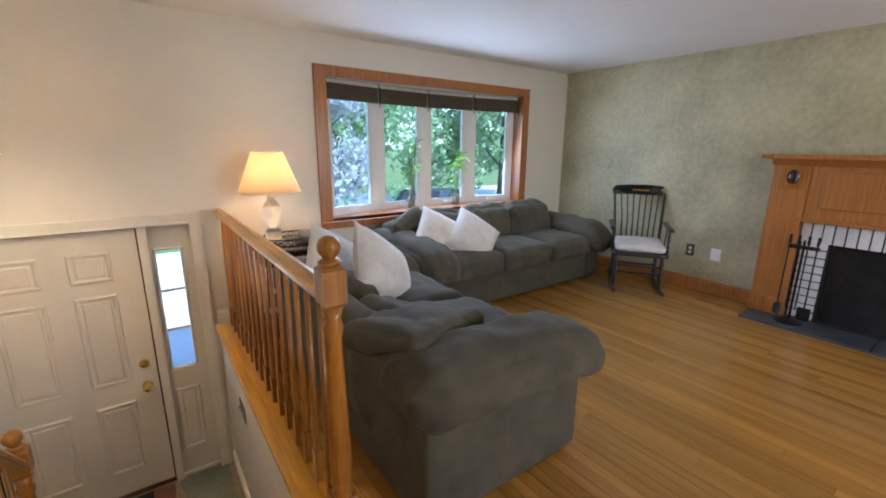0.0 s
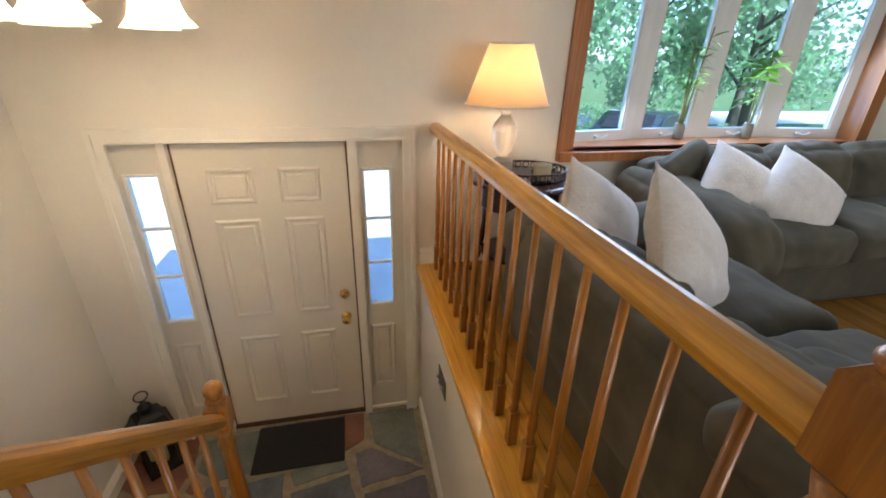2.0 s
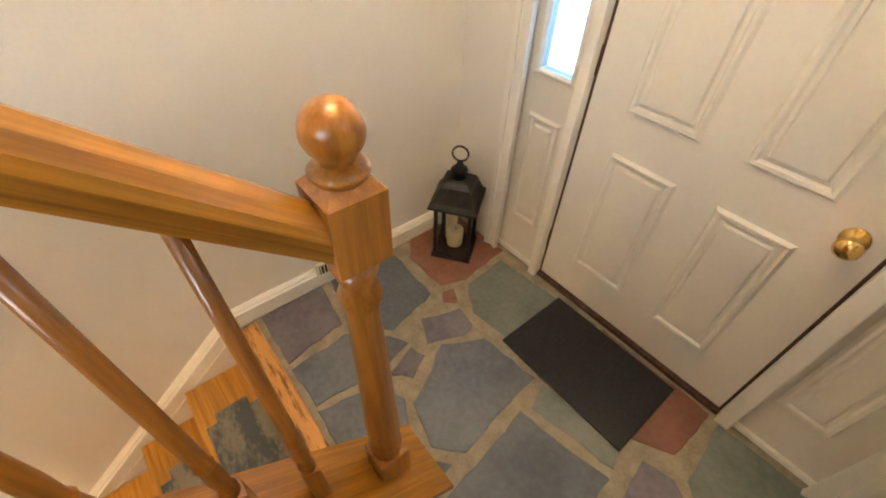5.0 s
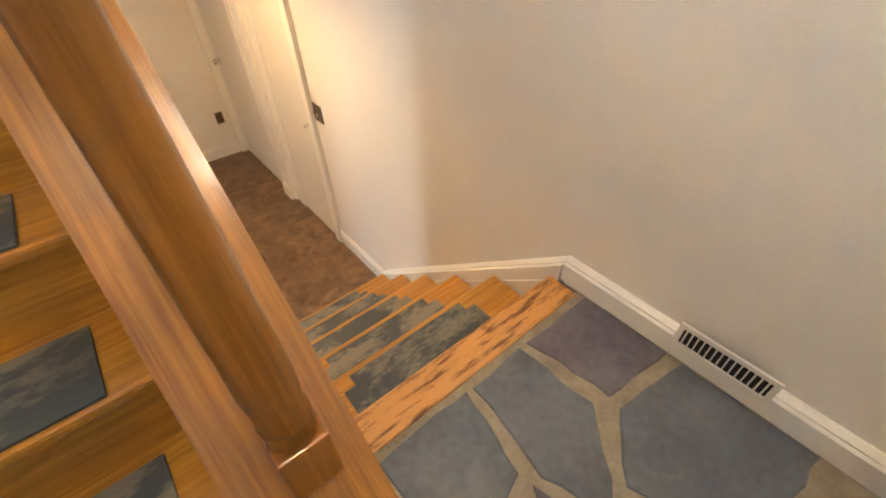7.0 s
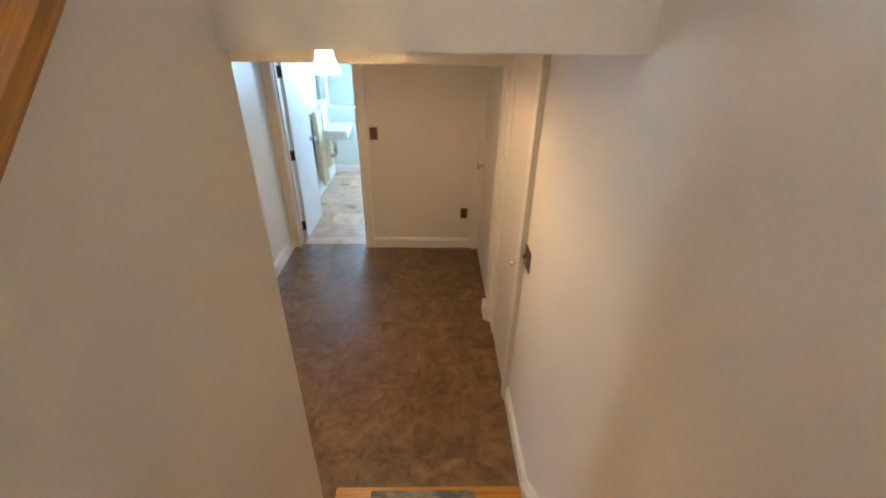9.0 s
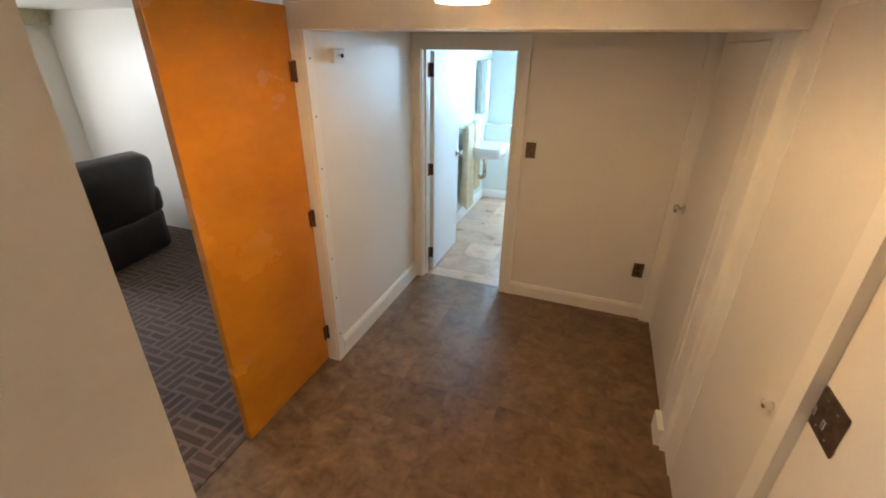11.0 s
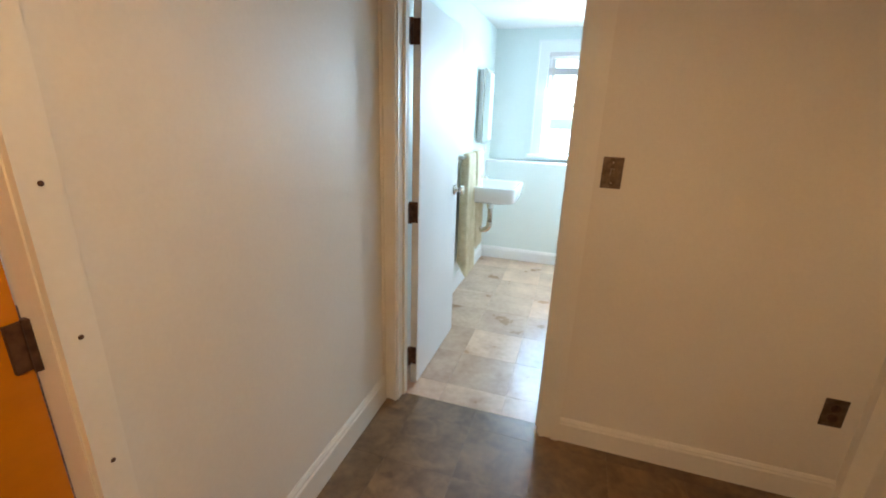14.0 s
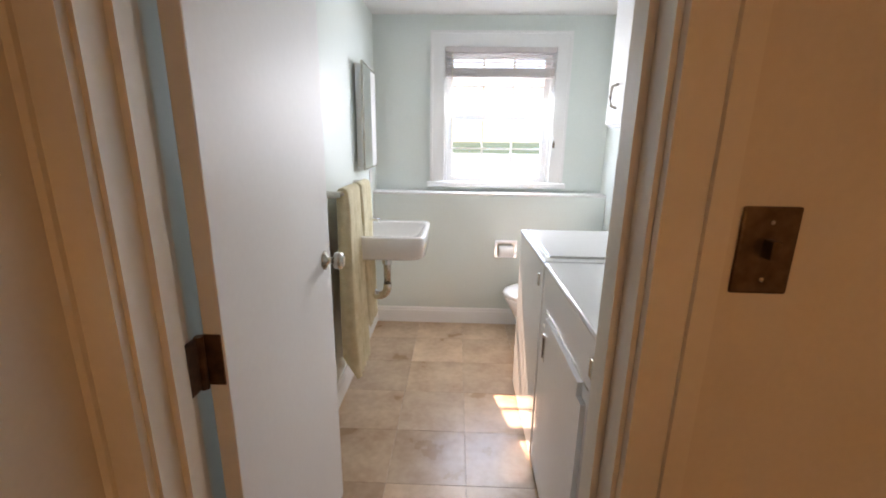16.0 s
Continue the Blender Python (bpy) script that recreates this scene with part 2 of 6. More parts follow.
M_WAX = surface("ivory_candle_wax", (0.72, 0.64, 0.42), (0.8, 0.73, 0.52), rough=(0.4, 0.5), bump=0.05)
M_MAT = surface("black_rubber_mat", (0.008, 0.008, 0.009), (0.02, 0.02, 0.021), scale=50, rough=(0.75, 0.95), bump=0.6, fine=160)
M_GROUT = surface("sandy_mortar", (0.22, 0.185, 0.125), (0.36, 0.31, 0.22), scale=14, rough=(0.8, 0.95), bump=0.5, fine=90)
M_ST_BLUE = surface("blue_grey_slate", (0.078, 0.090, 0.108), (0.155, 0.168, 0.192), scale=5, rough=(0.4, 0.6), bump=0.3, fine=40, vary=0.14)
M_ST_GREEN = surface("green_grey_slate", (0.105, 0.125, 0.105), (0.19, 0.205, 0.18), scale=5, rough=(0.4, 0.6), bump=0.3, fine=40, vary=0.1)
M_ST_PURP = surface("plum_slate", (0.095, 0.083, 0.10), (0.175, 0.155, 0.18), scale=5, rough=(0.4, 0.6), bump=0.3, fine=40, vary=0.14)
M_ST_RED = surface("rust_red_slate", (0.16, 0.06, 0.035), (0.25, 0.11, 0.07), scale=6, rough=(0.4, 0.6), bump=0.3, fine=40)
M_PAD = surface("banded_slate_tread_pad", (0.06, 0.075, 0.08), (0.21, 0.195, 0.155), warp=2.2, scale=1.7, stretch=(1.2, 2.4, 2.4), rough=(0.45, 0.6), bump=0.2, fine=30, vary=0.12, contrast=(0.45, 0.56), detail=2)
M_CORK = surface("mottled_brown_cork_vinyl", (0.08, 0.042, 0.018), (0.25, 0.15, 0.072), warp=0.8, scale=9, rough=(0.26, 0.42), bump=0.08, fine=34, vary=0.12, contrast=(0.3, 0.7), detail=9, coat=0.1)
M_BTILE = surface("tan_stone_vinyl_tile", (0.42, 0.26, 0.165), (0.64, 0.46, 0.325), scale=6, rough=(0.22, 0.38), bump=0.06, fine=30, vary=0.14, contrast=(0.34, 0.66), detail=9)
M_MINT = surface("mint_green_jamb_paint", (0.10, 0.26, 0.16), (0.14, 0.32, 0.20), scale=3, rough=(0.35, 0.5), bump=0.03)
M_BWALL = surface("pale_mint_paint", (0.67, 0.745, 0.71), (0.72, 0.79, 0.755), scale=1.2, rough=(0.35, 0.5), bump=0.05, fine=90)
M_BWHITE = surface("white_bath_paint", (0.78, 0.79, 0.78), (0.83, 0.84, 0.83), scale=2, rough=(0.48, 0.58), bump=0.03)
M_ENAMEL = surface("white_appliance_enamel", (0.78, 0.78, 0.77), (0.83, 0.83, 0.82), scale=2, rough=(0.14, 0.22), bump=0.005)
M_CERAMIC = surface("white_vitreous_china", (0.8, 0.8, 0.79), (0.85, 0.85, 0.84), scale=2, rough=(0.06, 0.12), bump=0.0, coat=0.5)
M_TOWEL = surface("sand_terry_towel", (0.55, 0.47, 0.30), (0.68, 0.6, 0.42), scale=20, rough=(0.95, 1.0), bump=0.3, fine=130)
M_PAPER = surface("white_tissue", (0.78, 0.77, 0.75), (0.84, 0.83, 0.82), rough=(0.9, 1.0), bump=0.1)
M_BLIND = surface("mauve_white_vinyl_slat", (0.60, 0.55, 0.54), (0.68, 0.63, 0.62), rough=(0.4, 0.5), bump=0.02)
M_ROMAN = surface("brown_woven_shade", (0.060, 0.046, 0.030), (0.115, 0.09, 0.06), scale=9, stretch=(1, 1, 12), rough=(0.9, 1.0), bump=0.5, fine=90)
M_WBRICK = surface("white_glazed_brick", (0.6, 0.6, 0.6), (0.74, 0.74, 0.73), scale=9, rough=(0.3, 0.5), bump=0.3, fine=40, vary=0.06)
M_SOOT = surface("soot_black_firebrick", (0.006, 0.006, 0.006), (0.022, 0.018, 0.016), scale=7, rough=(0.9, 1.0), bump=0.5)
M_HEARTH = surface("charcoal_hearth_slate", (0.035, 0.042, 0.05), (0.075, 0.085, 0.095), scale=6, rough=(0.4, 0.6), bump=0.3, vary=0.15)
M_LEAF = leafy("green_leaf", (0.05, 0.15, 0.02), (0.13, 0.30, 0.05))
M_TREE = leafy("tree_foliage", (0.08, 0.19, 0.09), (0.22, 0.42, 0.19))
M_TREEP = leafy("plum_tree_foliage", (0.15, 0.18, 0.20), (0.40, 0.43, 0.48))
M_BARK = surface("grey_bark", (0.06, 0.045, 0.035), (0.13, 0.1, 0.08), scale=9, stretch=(3, 3, 0.6), rough=(0.8, 0.95), bump=0.8)
M_CANE = surface("bamboo_cane", (0.12, 0.14, 0.03), (0.22, 0.22, 0.06), scale=12, rough=(0.4, 0.5), bump=0.1)
M_POT = surface("clouded_glass_vase", (0.2, 0.2, 0.17), (0.32, 0.31, 0.27), scale=12, rough=(0.15, 0.3), bump=0.05)
M_LAWN = surface("lawn_grass", (0.035, 0.075, 0.015), (0.09, 0.14, 0.035), scale=2.5, rough=(0.85, 1.0), bump=0.8, fine=40)
M_DRIVE = surface("pale_concrete_drive", (0.40, 0.40, 0.39), (0.50, 0.49, 0.48), scale=1.5, rough=(0.8, 0.95), bump=0.3)
M_CAR = surface("dark_blue_car_paint", (0.012, 0.016, 0.024), (0.02, 0.026, 0.036), scale=2, rough=(0.12, 0.2), bump=0.0, coat=1.0)
M_TAIL = surface("red_tail_lens", (0.35, 0.012, 0.01), (0.45, 0.02, 0.015), rough=(0.1, 0.2), bump=0.0)
M_RUBBER = surface("tyre_rubber", (0.012, 0.012, 0.012), (0.025, 0.025, 0.025), rough=(0.8, 0.95), bump=0.2)
M_CARPET = weave("brown_patterned_carpet", (0.115, 0.08, 0.066), (0.16, 0.115, 0.095))
M_SIDING = surface("pale_siding", (0.55, 0.55, 0.52), (0.62, 0.62, 0.6), rough=(0.6, 0.7))
M_ROOF = surface("grey_shingle", (0.06, 0.06, 0.06), (0.12, 0.12, 0.12), scale=9, rough=(0.9, 1.0), bump=0.5)
M_MIRROR = surface("mirror_silver", (0.86, 0.88, 0.87), (0.88, 0.9, 0.89), rough=(0.01, 0.015), metal=1.0, bump=0.0)
M_PLASTIC = surface("ivory_plastic", (0.66, 0.62, 0.54), (0.72, 0.68, 0.6), rough=(0.3, 0.4), bump=0.01)
M_CABLE = surface("dark_cable_sheath", (0.03, 0.02, 0.015), (0.07, 0.05, 0.04), rough=(0.5, 0.6), bump=0.05)
M_LEATHER = surface("black_leather", (0.010, 0.009, 0.010), (0.022, 0.02, 0.021), scale=9, rough=(0.35, 0.5), bump=0.4, fine=90)


# ---- mesh helpers ----
def finish(name, bm, material, parent=None, label="", smooth=False, at=None):
    me = bpy.data.meshes.new(name)
    bmesh.ops.recalc_face_normals(bm, faces=bm.faces)
    bm.to_mesh(me)
    bm.free()
    me.materials.append(material)
    if smooth:
        for p in me.polygons:
            p.use_smooth = True
    ob = new(name, me)
    if parent is not None:
        ob.parent = parent
    if at is not None:
        ob.matrix_basis = at
    if label:
        ob["label"] = label
    return ob


def part(name, bm, material, parent, label="", smooth=False, at=None):
    return finish(name, bm, material, parent, label, smooth, at)


def thing(name, label, category, group="", at=None, kind=""):
    ob = new(name)
    ob.empty_display_size = 0.05
    if at is not None:
        ob.matrix_basis = at
    return tagged(ob, label, category, group, kind)


def shell(name, bm, material, smooth=False, label=""):
    return tagged(finish(name, bm, material, None, label, smooth), kind="structure")


def add_box(bm, x0, x1, y0, y1, z0, z1, bevel=0.0, seg=2):
    m = Matrix.Translation(((x0 + x1) / 2, (y0 + y1) / 2, (z0 + z1) / 2)) @ Matrix.Diagonal((abs(x1 - x0), abs(y1 - y0), abs(z1 - z0), 1))
    vs = bmesh.ops.create_cube(bm, size=1, matrix=m)["verts"]
    if bevel:
        es = list({e for v in vs for e in v.link_edges})
        bmesh.ops.bevel(bm, geom=es, offset=bevel, segments=seg, affect="EDGES", profile=0.6)
    return bm


def box(x0, x1, y0, y1, z0, z1, bevel=0.0, seg=2):
    return add_box(bmesh.new(), x0, x1, y0, y1, z0, z1, bevel, seg)


def boxes(*rows):
    bm = bmesh.new()
    for r in rows:
        add_box(bm, *r)
    return bm


def add_prism(bm, pts, d):
    """Extrudes a closed loop of 3D points by the vector d."""
    a = [bm.verts.new(p) for p in pts]
    b = [bm.verts.new(Vector(p) + Vector(d)) for p in pts]
    bm.faces.new(a)
    bm.faces.new(b[::-1])
    for i in range(len(a)):
        j = (i + 1) % len(a)
        bm.faces.new((a[i], b[i], b[j], a[j]))
    return bm


def prism(pts, d):
    return add_prism(bmesh.new(), pts, d)


def add_lathe(bm, profile, seg=20, m=None):
    rings = []
    for r, z in profile:
        rings.append([bm.verts.new((m or Matrix()) @ Vector((r * math.cos(2 * math.pi * k / seg), r * math.sin(2 * math.pi * k / seg), z))) for k in range(seg)])
    for a, b in zip(rings, rings[1:]):
        for k in range(seg):
            bm.faces.new((a[k], a[(k + 1) % seg], b[(k + 1) % seg], b[k]))
    if profile[0][0] > 1e-5:
        bm.faces.new(rings[0][::-1])
    if profile[-1][0] > 1e-5:
        bm.faces.new(rings[-1])
    return bm


def lathe(profile, seg=20, m=None):
    return add_lathe(bmesh.new(), profile, seg, m)


def add_tube(bm, pts, r, seg=8, taper=None):
    pts = [Vector(p) for p in pts]
    rings = []
    for i, p in enumerate(pts):
        d = (pts[min(i + 1, len(pts) - 1)] - pts[max(i - 1, 0)]).normalized()
        u = d.cross(Vector((0.31, 0.17, 0.93)) if abs(d.z) < 0.9 else Vector((1, 0.1, 0))).normalized()
        v = d.cross(u)
        rr = r if taper is None else r + (taper - r) * i / max(1, len(pts) - 1)
        rings.append([bm.verts.new(p + rr * (math.cos(2 * math.pi * k / seg) * u + math.sin(2 * math.pi * k / seg) * v)) for k in range(seg)])
    for a, b in zip(rings, rings[1:]):
        for k in range(seg):
            bm.faces.new((a[k], a[(k + 1) % seg], b[(k + 1) % seg], b[k]))
    bm.faces.new(rings[0][::-1])
    bm.faces.new(rings[-1])
    return bm


def tube(pts, r, seg=8, taper=None):
    return add_tube(bmesh.new(), pts, r, seg, taper)


def arc(center, r, a0, a1, n, u=(1, 0, 0), v=(0, 0, 1)):
    c, u, v = Vector(center), Vector(u), Vector(v)
    return [c + r * (math.cos(radians(a0 + (a1 - a0) * i / n)) * u + math.sin(radians(a0 + (a1 - a0) * i / n)) * v) for i in range(n + 1)]


def puff(hx, hy, hz, r, bulge=0.0, crease=0.0, seed=0, cuts=11, sag=None):
    """A stuffed cushion: a rounded box that swells in the middle, with soft folds."""
    bm = bmesh.new()
    bmesh.ops.create_cube(bm, size=2)
    bmesh.ops.subdivide_edges(bm, edges=bm.edges[:], cuts=cuts, use_grid_fill=True)
    h = Vector((hx, hy, hz))
    for v in bm.verts:
        p = v.co.copy()
        q = Vector([math.copysign(abs(c) ** 0.8, c) for c in p])
        w = Vector([q[i] * h[i] for i in range(3)])
        core = Vector([max(-h[i] + r, min(h[i] - r, w[i])) for i in range(3)])
        off = w - core
        if off.length > 1e-6:
            big = max(abs(off.x), abs(off.y), abs(off.z))
            w = core + off.normalized() * big
        u = [p.x, p.y, p.z]
        for i in range(3):
            a, b = u[(i + 1) % 3], u[(i + 2) % 3]
            w[i] += bulge * (1 - a * a) * (1 - b * b) * u[i] * (1.0 if h[i] == min(h) else 0.5)
        if crease:
            s = Vector((seed * 7.3, seed * 3.1, seed * 1.7))
            d = noise.noise(Vector((w.x * 7, w.y * 7, w.z * 3)) + s) + 0.5 * noise.noise(w * 16 + s)
            w += p.normalized() * crease * d
        if sag:
            w = sag(w)
        v.co = w
    return bm


def pillow(w, h, t, seed=0, n=18):
    """A square throw pillow standing in the x-z plane."""
    bm = bmesh.new()
    grids = []
    for side in (-1, 1):
        g = []
        for i in range(n + 1):
            row = []
            for j in range(n + 1):
                a, b = 2 * i / n - 1, 2 * j / n - 1
                f = max(0.0, (1 - abs(a) ** 2.6) * (1 - abs(b) ** 2.6)) ** 0.55
                pinch = 1 - 0.07 * (1 - a * a) * abs(b) ** 2 - 0.07 * (1 - b * b) * abs(a) ** 2
                x, z = a * w / 2 * pinch, b * h / 2 * pinch
                k = noise.noise(Vector((x * 9 + seed * 5, z * 9, side)))
                row.append(bm.verts.new((x, side * (t / 2 * f + 0.004) + 0.012 * k * f, z + 0.006 * k)))
            g.append(row)
        grids.append(g)
    for side, g in enumerate(grids):
        for i in range(n):
            for j in range(n):
                bm.faces.new((g[i][j], g[i + 1][j], g[i + 1][j + 1], g[i][j + 1]))
    a, b = grids
    rim = [(i, 0) for i in range(n)] + [(n, j) for j in range(n)] + [(n - i, n) for i in range(n)] + [(0, n - j) for j in range(n)]
    for k in range(len(rim)):
        p, q = rim[k], rim[(k + 1) % len(rim)]
        bm.faces.new((a[p[0]][p[1]], a[q[0]][q[1]], b[q[0]][q[1]], b[p[0]][p[1]]))
    return bm


def ridge(x0, x1, z0, z1, w, y, d):
    """A rectangular moulding on a wall that faces -y: outer edge, crest, inner edge."""
    bm = bmesh.new()
    loops = []
    for k, dd in ((0, 0), (w * 0.35, d), (w * 0.7, d * 0.8), (w, -0.001)):
        loops.append([bm.verts.new(p) for p in ((x0 + k, y - dd, z0 + k), (x1 - k, y - dd, z0 + k), (x1 - k, y - dd, z1 - k), (x0 + k, y - dd, z1 - k))])
    for a, b in zip(loops, loops[1:]):
        for i in range(4):
            bm.faces.new((a[i], a[(i + 1) % 4], b[(i + 1) % 4], b[i]))
    return bm


def turned(z0, z1, r, foot, square=0.0):
    """Profile of a turned post between two heights: bead, vase, taper, bead."""
    h = z1 - z0
    return [(r * 0.9, z0), (r * 1.05, z0 + 0.02 * h), (r * 0.75, z0 + 0.05 * h), (r * 1.1, z0 + 0.08 * h), (r * 0.95, z0 + 0.1 * h),
            (r * 1.1, z0 + 0.2 * h), (r * 1.0, z0 + 0.35 * h), (r * 0.72, z0 + 0.85 * h), (r * 0.95, z0 + 0.9 * h), (r * 0.7, z0 + 0.94 * h), (r * 1.0, z1)]

# ---- the house shell ----
FY, BY = -0.04, -6.0          # inner face of the front wall, back wall of the upper floor
DX0, DX1 = 0.626, 1.545       # front door leaf
WINX0, WINX1, WINZ0, WINZ1 = 2.93, 5.18, 1.98, 3.14
UR, URUN, UY0 = 0.2067, 0.225, -1.23     # upper flight: rise, run, first riser
LR, LRUN, LY0 = 0.19, 0.25, -1.335       # lower flight

shell("wall_front", boxes(
    (-0.12, 0.33, FY, 0.12, -0.3, CEIL), (0.33, 1.885, FY, 0.12, 2.055, CEIL), (1.885, WINX0, FY, 0.12, -0.3, CEIL),
    (WINX0, WINX1, FY, 0.12, -0.3, WINZ0), (WINX0, WINX1, FY, 0.12, WINZ1, CEIL), (WINX1, GX + 0.12, FY, 0.12, -0.3, CEIL),
    (0.33, 1.885, 0.0, 0.12, -0.3, -0.01)), M_WALL)
shell("wall_left", boxes((-0.12, 0.0, YB - 0.12, FY, LOW, CEIL), (-0.12, 0.0, BY, YB - 0.12, UP, CEIL)), M_WALL)
shell("wall_green", box(GX, GX + 0.12, BY, FY, 0.9, CEIL), M_GREEN)
# The gap in this wall is made up, to hold the fill lamp.
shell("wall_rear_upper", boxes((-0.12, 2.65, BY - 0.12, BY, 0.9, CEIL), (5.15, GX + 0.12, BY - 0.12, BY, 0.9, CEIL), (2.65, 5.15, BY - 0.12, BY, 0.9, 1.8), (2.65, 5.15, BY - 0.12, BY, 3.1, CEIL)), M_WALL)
shell("ceiling_upper", box(-0.12, GX + 0.12, BY - 0.12, 0.12, CEIL, CEIL + 0.1), M_CEIL)
# Unseen slab and lip, sized so the house shadow ends across the drive.
shell("roof", boxes((-0.3, GX + 0.3, -8.3, 0.16, 3.56, 3.68), (-0.3, GX + 0.3, 0.13, 0.16, 3.46, 3.56)), M_ROOF)
shell("floor_upper_slab", boxes((WX + 0.12, GX, BY, FY, UP - 0.1, UP - 0.012), (0.0, WX + 0.12, BY, -2.42, UP - 0.1, UP - 0.012)), M_GROUT)
shell("half_wall", box(WX, WX + 0.12, -2.36, FY, -0.02, UP - 0.03), M_WALL)


def cap_z(y):
    return 0.31 + 0.92 * (-1.10 - y)


# Wall between the two flights, with a sloped top under the cap board.
KX0, KX1 = 0.967, 1.087
shell("stair_wall", prism([(KX0, -1.04, LOW), (KX0, -2.47, LOW), (KX0, -2.47, HALLC), (KX0, -2.42, UP), (KX0, -2.42, cap_z(-2.42) - 0.035), (KX0, -1.04, cap_z(-1.04) - 0.035)], (KX1 - KX0, 0, 0)), M_WALL)
shell("ceiling_hall", boxes((0.0, 6.0, YB - 0.02, -2.62, HALLC, UP - 0.102), (0.0, KX0, -2.62, -2.42, 0.986, UP - 0.102)), M_WALL)
shell("hall_header", box(0.0, 2.06, -4.26, -4.09, 0.80, HALLC, 0.006), M_WALL)
shell("wall_hall_left", boxes((1.985, 2.09, YB, -4.16, LOW, HALLC), (1.985, 2.09, -4.16, -2.5, 0.93, HALLC)), M_WALL)
# The hole in the far side is invented, for the fill lamp.
shell("wall_rec_room", boxes((KX1, 6.1, -2.5, -2.4, LOW, HALLC), (6.0, 6.1, YB, -4.5, LOW, HALLC), (6.0, 6.1, -3.5, -2.5, LOW, HALLC), (6.0, 6.1, -4.5, -3.5, LOW, 0.1), (6.0, 6.1, -4.5, -3.5, 0.8, HALLC), (2.09, 6.1, YB - 0.1, YB, LOW, HALLC)), M_WALL)
BD0, BD1, BDZ = 1.20, 1.917, 0.74
shell("wall_hall_end", boxes((0.0, BD0, YB - 0.12, YB, LOW, HALLC), (BD1, 2.09, YB - 0.12, YB, LOW, HALLC), (BD0, BD1, YB - 0.12, YB, BDZ, HALLC)), M_WALL)
shell("landing_slab", box(0.0, WX, LY0 + 0.1, 0.0, -0.2, -0.0045), M_GROUT)
shell("floor_lower_slab", boxes((0.0, 6.0, YB, -2.4, LOW - 0.12, LOW - 0.008), (BD0 - 0.02, BD1 + 0.02, YB - 0.12, YB, LOW - 0.12, LOW - 0.008)), M_CORK)
shell("floor_carpet", box(2.09, 6.0, YB, -2.5, LOW - 0.008, LOW + 0.004), M_CARPET)
# Bathroom
BX0, BX1, BYW, BYL = 0.40, 2.05, -7.95, -7.82
BW0, BW1, BWZ0, BWZ1 = 0.79, 1.55, -0.08, 0.83
shell("wall_bath_left", box(BX1, BX1 + 0.1, BYW - 0.1, YB - 0.12, LOW, BATHC), M_BWALL)
shell("wall_bath_right", box(BX0 - 0.1, BX0, BYW - 0.1, YB - 0.12, LOW, BATHC), M_BWALL)
shell("wall_bath_window", boxes((BX0, BW0, BYW - 0.12, BYW, LOW, BATHC), (BW1, BX1, BYW - 0.12, BYW, LOW, BATHC), (BW0, BW1, BYW - 0.12, BYW, LOW, BWZ0), (BW0, BW1, BYW - 0.12, BYW, BWZ1, BATHC)), M_BWALL)
shell("ledge_wall", box(BX0, BX1, BYW, BYL, LOW, -0.165, 0.006), M_BWALL)
shell("ledge_cap", box(BX0, BX1, BYW, BYL + 0.008, -0.165, -0.148, 0.004), M_BWHITE)
shell("wall_bath_inner", boxes((BX0, BD0, YB - 0.125, YB - 0.12, LOW, BATHC), (BD1, BX1, YB - 0.125, YB - 0.12, LOW, BATHC), (BD0, BD1, YB - 0.125, YB - 0.12, BDZ, BATHC)), M_BWALL)
shell("ceiling_bath", box(BX0 - 0.1, BX1 + 0.1, BYW - 0.12, YB - 0.12, BATHC, BATHC + 0.1), M_CEIL)
shell("floor_bath_slab", box(BX0, BX1, BYW, YB - 0.12, LOW - 0.12, LOW - 0.006), M_GROUT)
# Same invented hole carried through the outer wall at x 6.1.
shell("wall_outer_lower", boxes((-0.12, -0.02, YB - 0.12, BYW, LOW, 0.9), (-0.12, BX0 - 0.1, BYW - 0.1, BYW, LOW, 1.2), (BX1 + 0.1, 6.1, BYW - 0.1, BYW, LOW, 1.2), (6.1, 6.2, BYW, -4.5, LOW, 1.0), (6.1, 6.2, -3.5, FY, LOW, 1.0), (6.1, 6.2, -4.5, -3.5, LOW, 0.1), (6.1, 6.2, -4.5, -3.5, 0.8, 1.0)), M_SIDING)


# ---- trim ----
def skirting(name, pts, h, t, m, n):
    """A baseboard with a small ogee top along one straight run; n is the way it faces."""
    (x0, y0, z0), (x1, y1, z1) = pts
    nx, ny = n
    prof = [(0, 0), (t, 0), (t, h * 0.78), (t * 0.7, h * 0.84), (t * 0.75, h * 0.9), (t * 0.3, h), (0, h)]
    ring = [(x0 + nx * a, y0 + ny * a, z0 + b) for a, b in prof]
    return shell(name, prism(ring, (x1 - x0, y1 - y0, z1 - z0)), m)


skirting("baseboard_landing_left", ((0, -0.1, 0), (0, -1.31, 0)), 0.095, 0.034, M_TRIM, (1, 0))
skirting("baseboard_stair", ((0, -1.31, 0.0), (0, -2.655, -1.085)), 0.095, 0.044, M_TRIM, (1, 0))
shell("stair_skirt_left", prism([(0.0, -1.31, 0.005), (0.0, -2.655, -1.08), (0.0, -2.655, LOW), (0.0, -2.55, LOW), (0.0, -1.31, -0.35)], (0.05, 0, 0)), M_TRIM)
skirting("baseboard_hall_near", ((0, -2.655, LOW), (0, -3.30, LOW)), 0.115, 0.018, M_TRIM, (1, 0))
skirting("baseboard_stair_inner", ((KX0, -1.25, 0.02), (KX0, -2.465, -0.965)), 0.13, 0.016, M_TRIM, (-1, 0))
